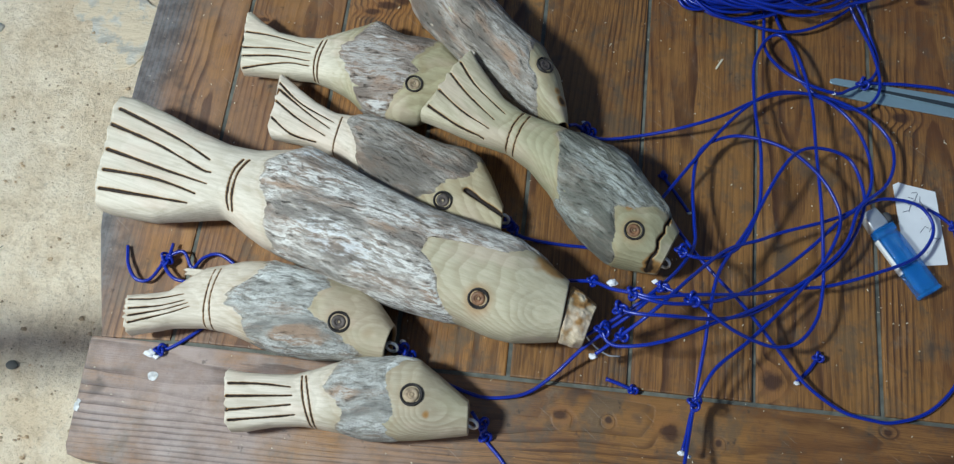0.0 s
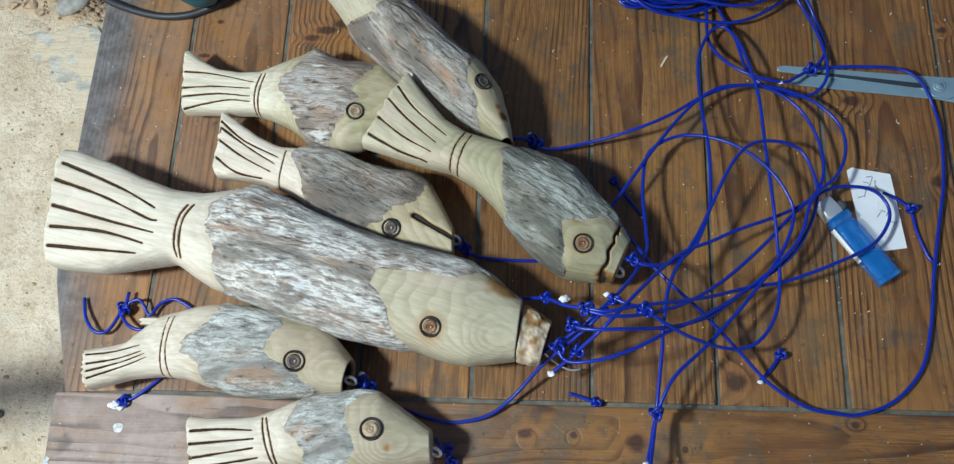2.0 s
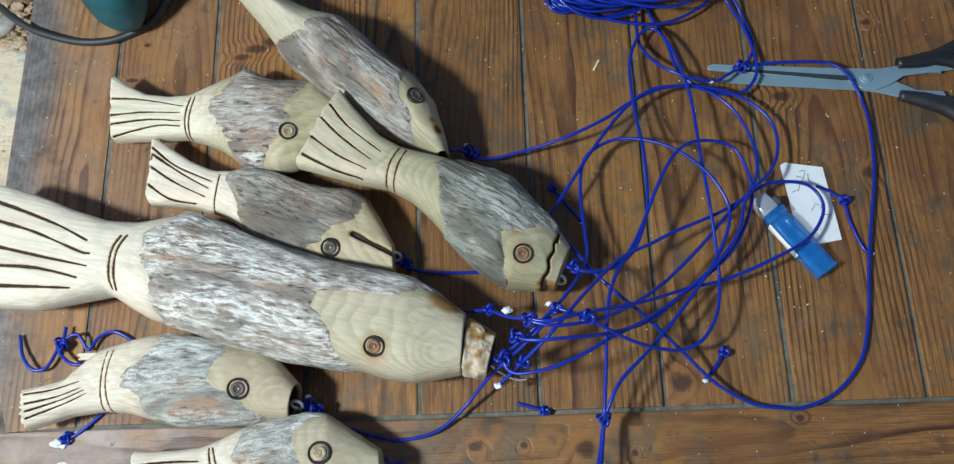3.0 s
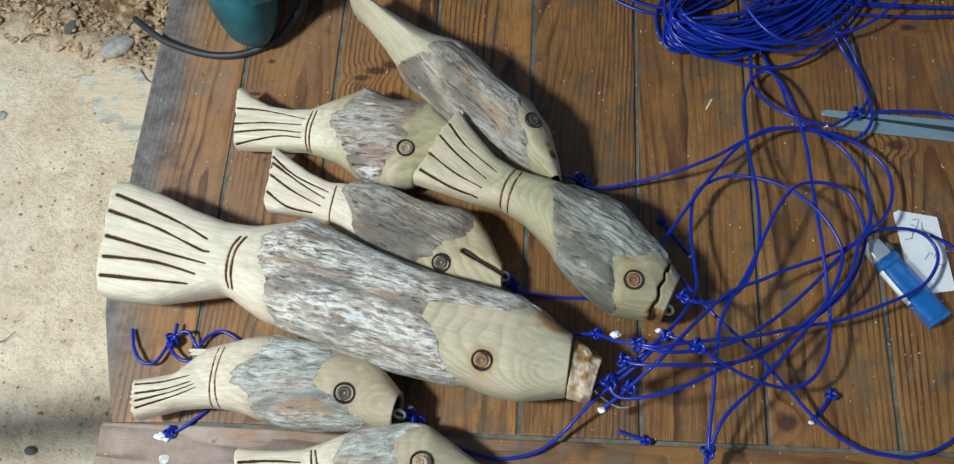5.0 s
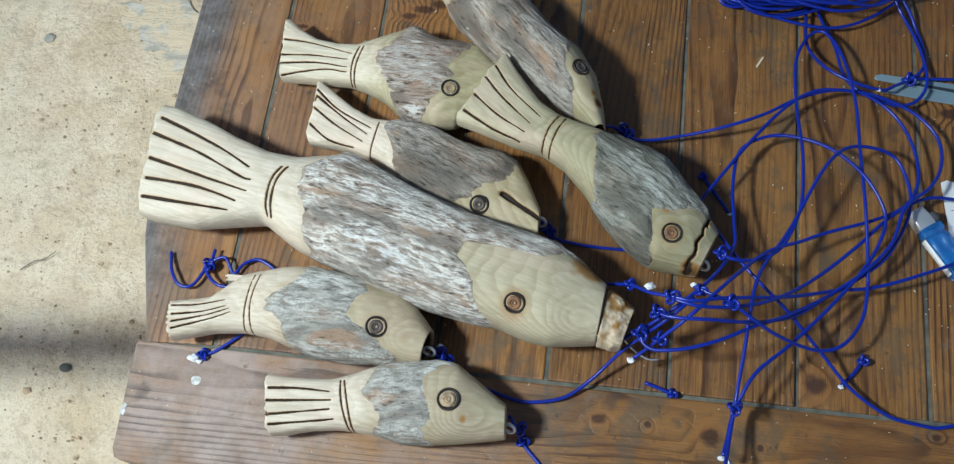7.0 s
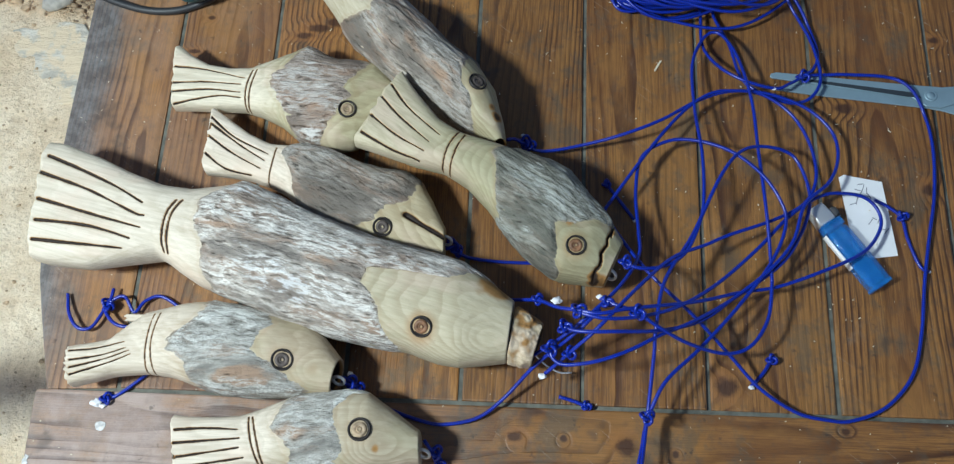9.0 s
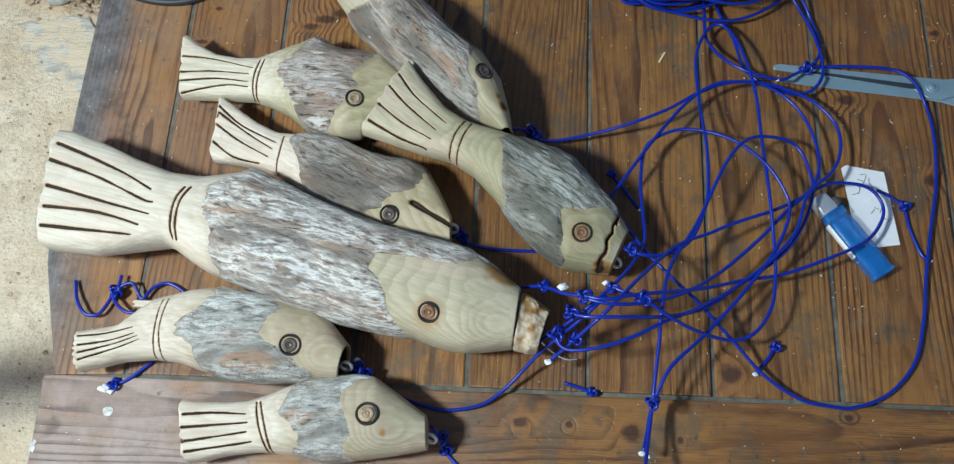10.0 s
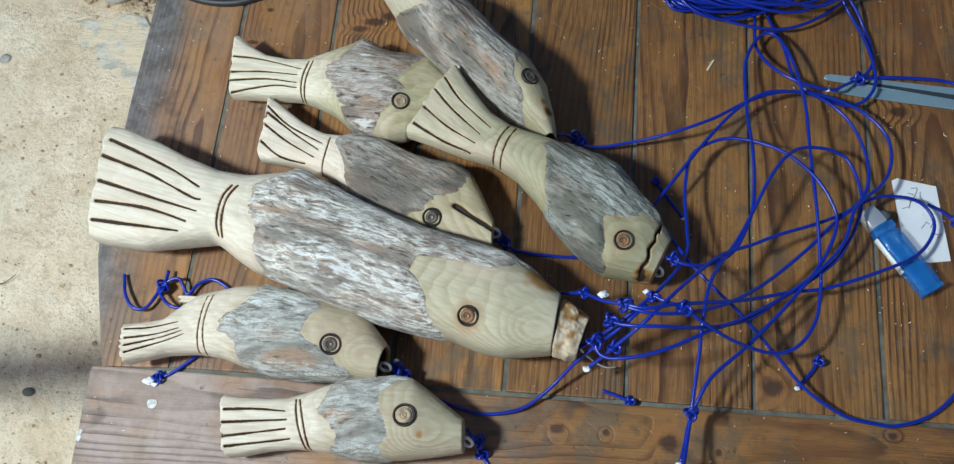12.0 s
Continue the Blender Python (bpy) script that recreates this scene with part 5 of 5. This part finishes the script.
cord("blue cord end knotted beneath a carved fish tail", [(-296, 82), (-297, 72), (-300, 63), (-288, 51), (-268, 49), (-250, 46)], 0.002, [], [(-298, 66, 0.0040)])
cord("blue cord with frayed white end on the front board", [(-240, 26), (-255, 13), (-266, 3), (-277, -6), (-290, -13)], 0.001, [], [(-286, -10, 0.0042)], [(-294, -14, 0.0048), (-289, -16, 0.0030)], wave=0.0)
cord("blue cord tied to the mouth of a carved fish", [(-25, -35), (-17, -45), (-11, -55), (2, -68), (13, -83), (30, -108)], 0.001, [(-25, -35, 14, 18)], [(-16, -43, 0.0050), (-13, -51, 0.0046)], wave=0.0)
cord("knotted blue cord end with a frayed white tip", [(149, -8), (146, -20), (144, -32), (141, -46)], 0.001, [], [], [(140, -48, 0.0030), (146, -50, 0.0020)], wave=0.0, air=0.9)

# screw eyes in the mouths
holders = [o for o in scene.collection.objects if o.name.startswith("carved_fish")]
for key, x, y, z, a in (("carved wooden fish with spl", 0.2065, -0.002, 0.031, -10), ("carved wooden fish with squ", 0.183, -0.002, 0.027, -20),
                        ("carved wooden fish with open", 0.219, 0.002, 0.022, 10), ("carved wooden fish with mossy", 0.225, -0.006, 0.026, 0)):
    owner = [o for o in holders if o["label"].startswith(key)][0]
    screw_eye(owner, pose(x, y, z, 62, 0, a))
wire = spline([(0.425, -0.006, 0.030), (0.438, -0.011, 0.016), (0.452, -0.013, 0.008), (0.462, -0.010, 0.006)], 0.002)
part("hook_wire", tube(wire, 0.0007, 6), M_WIRE, big, "thin bright wire from the mouth")


# ---- hank of cord ----
def hank():
    rng = np.random.default_rng(9)
    runs = []
    for cx, cy, a, b, turn, loops, za in ((0.222, 0.437, 0.108, 0.055, 35, 40, 0.044), (0.330, 0.470, 0.275, 0.042, -1.5, 36, 0.020), (0.128, 0.462, 0.070, 0.040, 12, 12, 0.014)):
        keys = loops * 12
        t = np.arange(keys) / 12 * 2 * np.pi
        drift = np.interp(np.arange(keys), np.arange(0, keys + 9, 9), rng.normal(0, 1, len(np.arange(0, keys + 9, 9))))
        drift2 = np.interp(np.arange(keys), np.arange(0, keys + 7, 7), rng.normal(0, 1, len(np.arange(0, keys + 7, 7))))
        A, B = a * (1 + 0.065 * drift), b * (0.72 + 0.34 * drift2)
        x, y = A * np.cos(t), B * np.sin(t)
        c, s = math.cos(radians(turn)), math.sin(radians(turn))
        layer = 0.004 + za * (np.arange(keys) / keys) ** 0.8
        z = np.clip(layer * (0.75 + 0.25 * np.cos(2 * t + drift)), CORD_R, None) + 0.002 * np.abs(rng.normal(0, 1, keys))
        runs.append(np.stack((cx + c * x - s * y + 0.004 * drift2, cy + s * x + c * y, z), 1))
    base = thing("cord_hank", Matrix(), "thick hank of coiled blue braided cord", "cord hank")
    for r in runs:
        part("coil", tube(spline(r, 0.0035), CORD_R, 7), M_CORD, base)
    loose = spline([(0.185, 0.430, 0.050), (0.1889, 0.3936, 0.052), (0.1992, 0.371, 0.050), (0.2174, 0.3536, 0.047), (0.238, 0.352, 0.040), (0.258, 0.358, 0.032), (0.2761, 0.3716, 0.025), (0.2971, 0.3799, 0.024), (0.3191, 0.3946, 0.024), (0.3427, 0.4197, 0.026), (0.356, 0.440, 0.030)], 0.003)
    part("loose_turn", tube(loose, CORD_R), M_CORD, base)
    left = spline([(0.150, 0.442, 0.014), (0.1329, 0.4314, 0.008), (0.1194, 0.4183, 0.006), (0.1172, 0.3973, 0.005), (0.1222, 0.3791, 0.004), (0.1334, 0.3705, 0.004), (0.1502, 0.371, 0.006), (0.170, 0.378, 0.008)], 0.003)
    part("loose_turn", tube(left, CORD_R), M_CORD, base)
    far = spline([(0.10, 0.50, 0.004), (0.066, 0.465, 0.003), (0.062, 0.448, 0.003), (0.075, 0.430, 0.003), (0.105, 0.414, 0.003), (0.14, 0.410, 0.004), (0.17, 0.42, 0.010)], 0.003)
    part("loose_turn", tube(far, CORD_R), M_CORD, base)


hank()


# ---- scissors ----
sc = thing("scissors", pose(0.4003, 0.2838, 0.0, 0, 0, -5.6), "large steel scissors with black plastic handles", "scissors")
lower_blade = prism([(-0.1325, -0.0086), (-0.10, -0.0098), (0.0, -0.0112), (0.012, -0.0125), (0.030, -0.0165), (0.066, -0.0260), (0.070, -0.0190), (0.045, -0.0085), (0.014, 0.0050), (-0.02, 0.0040), (-0.115, 0.0030), (-0.131, -0.0060)], 0.0012, 0.0032, 0.0004, 1)
upper_blade = prism([(-0.1390, 0.0030), (-0.1385, 0.0058), (-0.1340, 0.0078), (-0.02, 0.0090), (0.010, 0.0098), (0.040, 0.0160), (0.075, 0.0200), (0.078, 0.0125), (0.050, 0.0070), (0.034, 0.0040), (0.020, -0.0060), (0.008, -0.0112), (-0.004, -0.0108), (-0.016, -0.0030), (-0.12, 0.0008), (-0.137, 0.0016)], 0.0036, 0.0056, 0.0004, 1)
part("blade", lower_blade, M_STEEL, sc, soft=False)
top_blade = part("blade", upper_blade, M_STEEL, sc, soft=False)
# dark strip that paints the shading in the blade's hollow
part("ground_edge", prism([(-0.116, 0.0020), (-0.02, -0.0036), (-0.008, -0.0030), (-0.016, 0.0012), (-0.108, 0.0038)], 0.0057, 0.0060), M_HOLLOW_SHADE, top_blade, soft=False)
pivot = part("pivot_screw", lathe([(0, 0.0068), (0.0030, 0.0068), (0.0033, 0.0063), (0.0044, 0.0064), (0.0050, 0.0066), (0.0056, 0.0056), (0.0056, 0.0030)], 24), M_STEEL, sc)


def handle(sign, z):
    path = [(0.028, 0.0150), (0.045, 0.0180), (0.064, 0.0240), (0.090, 0.0390), (0.125, 0.0470), (0.160, 0.0420), (0.172, 0.0300), (0.155, 0.0195), (0.115, 0.0170), (0.088, 0.0175), (0.070, 0.0205), (0.060, 0.0215)]
    p = spline([(x, y * sign - (0.002 if sign < 0 else 0), z) for x, y in path], 0.003)
    t = np.linspace(0, 1, len(p))
    r = np.interp(t, (0, 0.08, 0.3, 0.6, 0.9, 1), (0.0048, 0.0070, 0.0068, 0.0060, 0.0066, 0.0060))
    return tube(p, r, 12)


part("handle", handle(1, 0.0068), M_BLACK, sc, "black plastic handle")
part("handle", handle(-1, 0.0068), M_BLACK, sc, "black plastic handle")
for sign, oy in ((1, 0.0090), (-1, -0.0110)):
    teeth = [(0.034 + 0.0015 * i, oy - sign * (0.0012 if i % 2 else 0.0)) for i in range(22)]
    part("grip_teeth", prism(teeth + [(0.068, oy + sign * 0.0035), (0.034, oy + sign * 0.0035)], 0.0034, 0.0060), M_STEEL, sc, soft=False)


# ---- lighter ----
li = thing("lighter", pose(0.3150, 0.1398, 0.0, 0, 0, -55.6), "clear blue disposable lighter with metal hood", "lighter")


def oval(cx, length, wide, n_=18):
    pts = []
    for k in range(n_):
        a = 2 * math.pi * (k + 0.5) / n_
        c, s = math.cos(a), math.sin(a)
        pts.append((cx + length / 2 * math.copysign(abs(c) ** 0.25, c), wide / 2 * math.copysign(abs(s) ** 0.35, s)))
    return pts


part("body", prism(oval(0.0125, 0.060, 0.0205), 0.0006, 0.0126, 0.0030, 3), M_BLUE, li, "clear blue plastic tank")
for oy, wide in ((-0.0046, 0.0062), (0.0048, 0.0058)):
    tank = part("fuel_tank", prism(oval(0.0115, 0.054, wide), 0.0030, 0.0100, 0.0018, 2), M_TANK, li)
    tank.location = (0, oy, 0)
part("divider", prism(oval(0.0115, 0.054, 0.0012), 0.0016, 0.0112, 0.0003, 1), M_TANK, li)
part("base_cap", prism(oval(0.0408, 0.0036, 0.0198), 0.0008, 0.0122, 0.0010, 2), M_TANK, li)
part("collar", prism(oval(-0.0205, 0.008, 0.0198), 0.0012, 0.0120, 0.0012, 2), M_TANK, li)
part("metal_hood", prism([(-0.0415, -0.0085), (-0.0245, -0.0100), (-0.0245, 0.0055), (-0.0300, 0.0060), (-0.0415, 0.0045)], 0.0010, 0.0128, 0.0016, 2), M_WIRE, li, "shiny metal wind hood")
wheel = part("spark_wheel", lathe([(0, -0.004), (0.0042, -0.004), (0.0044, 0), (0.0042, 0.004), (0, 0.004)], 20), M_CAST, li)
wheel.matrix_local = pose(-0.0295, 0.0078, 0.0075, 0, 0, 0)
part("button", prism([(-0.0290, 0.0035), (-0.0240, 0.0030), (-0.0235, 0.0115), (-0.0270, 0.0115)], 0.0030, 0.0108, 0.0010, 2), M_BLACK, li)
part("label_sticker", prism([(-0.016, -0.0112), (0.018, -0.0112), (0.018, -0.0101), (-0.016, -0.0101)], 0.0030, 0.0102, 0.0002, 1), M_PAPER, li, "white paper sticker")

# ---- card ----
card = thing("paper_card", Matrix(), "small white card with faint scribbled marks", "card")
part("sheet", prism([(0.3153, 0.2045), (0.3200, 0.2072), (0.3255, 0.2058), (0.3512, 0.2012), (0.3575, 0.1345), (0.3400, 0.1318), (0.3225, 0.1325)], 0.0008, 0.0014), M_PAPER, card, soft=False)
for k, (x, y, l, a) in enumerate([(0.3250, 0.1800, 0.006, 20), (0.3285, 0.1830, 0.007, 75), (0.3270, 0.1875, 0.005, -30), (0.3310, 0.1880, 0.008, 60), (0.3300, 0.1930, 0.005, -15), (0.3345, 0.1945, 0.008, 70), (0.3330, 0.1985, 0.005, 10), (0.3375, 0.1925, 0.006, 85), (0.3360, 0.1860, 0.005, 30), (0.3390, 0.1880, 0.006, -60), (0.3380, 0.1640, 0.006, 55), (0.3415, 0.1670, 0.004, -25), (0.3450, 0.1655, 0.006, 65), (0.3475, 0.1575, 0.005, -10), (0.3505, 0.1560, 0.006, 50)]):
    ob = part("ink_bar", box(0, 0, 0.0016, l, 0.0006, 0.0002, 0), M_INK, card, soft=False)
    ob.matrix_local = pose(x, y, 0, 0, 0, a)


# ---- power tool and its cable ----
def loft(stations, steps=32, power=2.6):
    """A closed body through rounded sections (y, x middle, z middle, half width, half height)."""
    bm = bmesh.new()
    rings = []
    for y, cx, cz, w, h in stations:
        ring = []
        for k in range(steps):
            a = 2 * math.pi * k / steps
            c, s = math.cos(a), math.sin(a)
            ring.append(bm.verts.new((cx + w * math.copysign(abs(c) ** (2 / power), c), y, cz + h * math.copysign(abs(s) ** (2 / power), s))))
        rings.append(ring)
    for a, b in zip(rings, rings[1:]):
        for k in range(steps):
            bm.faces.new((a[k], a[(k + 1) % steps], b[(k + 1) % steps], b[k]))
    bm.faces.new(rings[0])
    bm.faces.new(rings[-1])
    bmesh.ops.recalc_face_normals(bm, faces=bm.faces)
    return bm


tool = thing("power_tool", pose(-0.278, 0.004, 0.0), "teal electric power tool with black cable", "power tool")
part("housing", loft([(0.352, 0.010, 0.044, 0.005, 0.014), (0.354, 0.010, 0.046, 0.013, 0.026), (0.361, 0.008, 0.049, 0.022, 0.038), (0.375, 0.005, 0.057, 0.030, 0.051), (0.400, 0.000, 0.065, 0.0345, 0.061), (0.450, -0.008, 0.068, 0.037, 0.065), (0.530, -0.012, 0.068, 0.038, 0.065), (0.600, -0.012, 0.060, 0.032, 0.051), (0.612, -0.012, 0.055, 0.024, 0.036)]), M_TEAL, tool, "rounded teal plastic housing")
part("seam_band", loft([(0.3930, 0.0012, 0.0628, 0.0332, 0.0580), (0.3945, 0.0010, 0.0632, 0.0346, 0.0604), (0.3965, 0.0007, 0.0638, 0.0350, 0.0612), (0.398, 0.0004, 0.0644, 0.0342, 0.0600)]), M_BLACK, tool)
ear = part("clamp_ear", box(0, 0, 0, 0.032, 0.034, 0.026, 0.003), M_TEAL, tool, soft=False)
ear.matrix_local = pose(-0.044, 0.414, 0.054, 0, 0, 16)
part("clamp_slot", box(0.012, 0.003, 0.0130, 0.005, 0.036, 0.003, 0.001), M_BLACK, ear, soft=False)
part("clamp_screw", lathe([(0, 0.0160), (0.0024, 0.0156), (0.0028, 0.0120)], 16), M_CAST, ear).location = (-0.004, 0.006, 0.0)
latch = part("latch", box(0, 0, 0, 0.022, 0.034, 0.020, 0.003), M_TEAL, tool, soft=False)
latch.matrix_local = pose(0.029, 0.376, 0.088, 8, 0, 24)
part("latch_rib", box(0, 0, 0.010, 0.004, 0.030, 0.004, 0.001), M_TEAL, latch, soft=False)
part("latch_screw", lathe([(0, 0.0118), (0.0022, 0.0115), (0.0026, 0.0090)], 16), M_CAST, latch).location = (-0.006, -0.012, 0.0)
part("guard", loft([(0.445, -0.105, 0.038, 0.012, 0.034), (0.455, -0.110, 0.038, 0.018, 0.038), (0.560, -0.112, 0.038, 0.022, 0.038), (0.600, -0.110, 0.038, 0.018, 0.034)]), M_CAST, tool, "dull grey metal guard")
# mostly out of view; black and oversized to give the deep shade beside the housing
part("motor", loft([(0.450, 0.066, 0.058, 0.040, 0.044), (0.458, 0.066, 0.062, 0.050, 0.056), (0.590, 0.074, 0.068, 0.058, 0.066), (0.600, 0.074, 0.068, 0.050, 0.058)]), M_BLACK, tool, "dark motor body")

cable = spline([(-0.404, 0.406, -0.002), (-0.388, 0.391, 0.006), (-0.364, 0.3742, 0.0055), (-0.3245, 0.3606, 0.0045), (-0.2934, 0.3587, 0.0045), (-0.2699, 0.3655, 0.0048), (-0.2482, 0.3757, 0.010), (-0.2333, 0.3899, 0.020), (-0.2245, 0.4041, 0.030), (-0.2238, 0.4256, 0.040), (-0.228, 0.452, 0.048)], 0.004)
tagged(part("cable", tube(cable, 0.0036, 10), M_RUBBER), "dark rubber power cable lying over the bench edge", "cable")
cable = spline([(-0.185, 0.520, 0.0042), (-0.172, 0.482, 0.0042), (-0.157, 0.4585, 0.0042), (-0.1433, 0.4438, 0.0042), (-0.118, 0.4370, 0.0042), (-0.0873, 0.4425, 0.0042), (-0.060, 0.4571, 0.0042), (-0.035, 0.478, 0.0042), (-0.010, 0.520, 0.0042)], 0.004)
tagged(part("cable", tube(cable, 0.0040, 10), M_RUBBER), "black rubber cable loop lying on the bench", "cable")

# ---- small marks and litter on the bench ----
spot = part("paint_spot", prism([(0.0042 * math.cos(a) * (1 + 0.12 * math.sin(3 * a)), 0.0042 * math.sin(a) * (1 + 0.1 * math.cos(2 * a))) for a in np.linspace(0, 2 * math.pi, 20, endpoint=False).tolist()], 0, 0.0004), M_PAINT, soft=False)
spot.location = (-0.288, -0.032, 0.0016)
tagged(spot, "dried white paint spot on the front board", "paint spot")
chip_bm = prism([(-0.0022, -0.004), (0.001, -0.0052), (0.0022, -0.001), (0.0012, 0.0012), (0.0024, 0.004), (-0.0006, 0.0055), (-0.0016, 0.0026), (-0.0026, 0.0012)], 0, 0.0004)
mark = part("paint_spot", chip_bm, M_PAINT, soft=False)
mark.location = (-0.3435, -0.062, 0.0016)
tagged(mark, "flaked white paint mark at the board's end", "paint spot")


def litter():
    """Tiny wood shavings and dust specks, uncounted."""
    rng = np.random.default_rng(21)
    verts, faces = [], []
    for k in range(620):
        x, y = rng.uniform(-0.36, 0.52), rng.uniform(-0.09, 0.50)
        l, w = rng.gamma(1.2, 0.00028) + 0.0002, rng.uniform(0.00015, 0.00045)
        if k == 0:
            x, y, l, w = 0.1634, 0.3109, 0.0065, 0.0010
        a = 1.05 if k == 0 else rng.uniform(0, math.pi)
        c, s = math.cos(a), math.sin(a)
        z = 0.0018
        o = len(verts)
        for px, py, pz in ((-l, -w, 0), (l, -w * 0.5, 0), (l * 0.8, w, 0), (-l * 0.9, w * 0.7, 0), (-l, -w, 0.0004), (l, -w * 0.5, 0.0006), (l * 0.8, w, 0.0007), (-l * 0.9, w * 0.7, 0.0004)):
            verts.append((x + c * px - s * py, y + s * px + c * py, z + pz))
        faces += [[o + i for i in f] for f in ((3, 2, 1, 0), (4, 5, 6, 7), (0, 1, 5, 4), (1, 2, 6, 5), (2, 3, 7, 6), (3, 0, 4, 7))]
    me = bpy.data.meshes.new("wood_shavings")
    me.from_pydata(verts, [], faces)
    tagged(part("wood_shavings", me, M_CHIP, soft=False), "tiny pale wood shavings and dust on the planks", "shavings", kind="stuff")


litter()
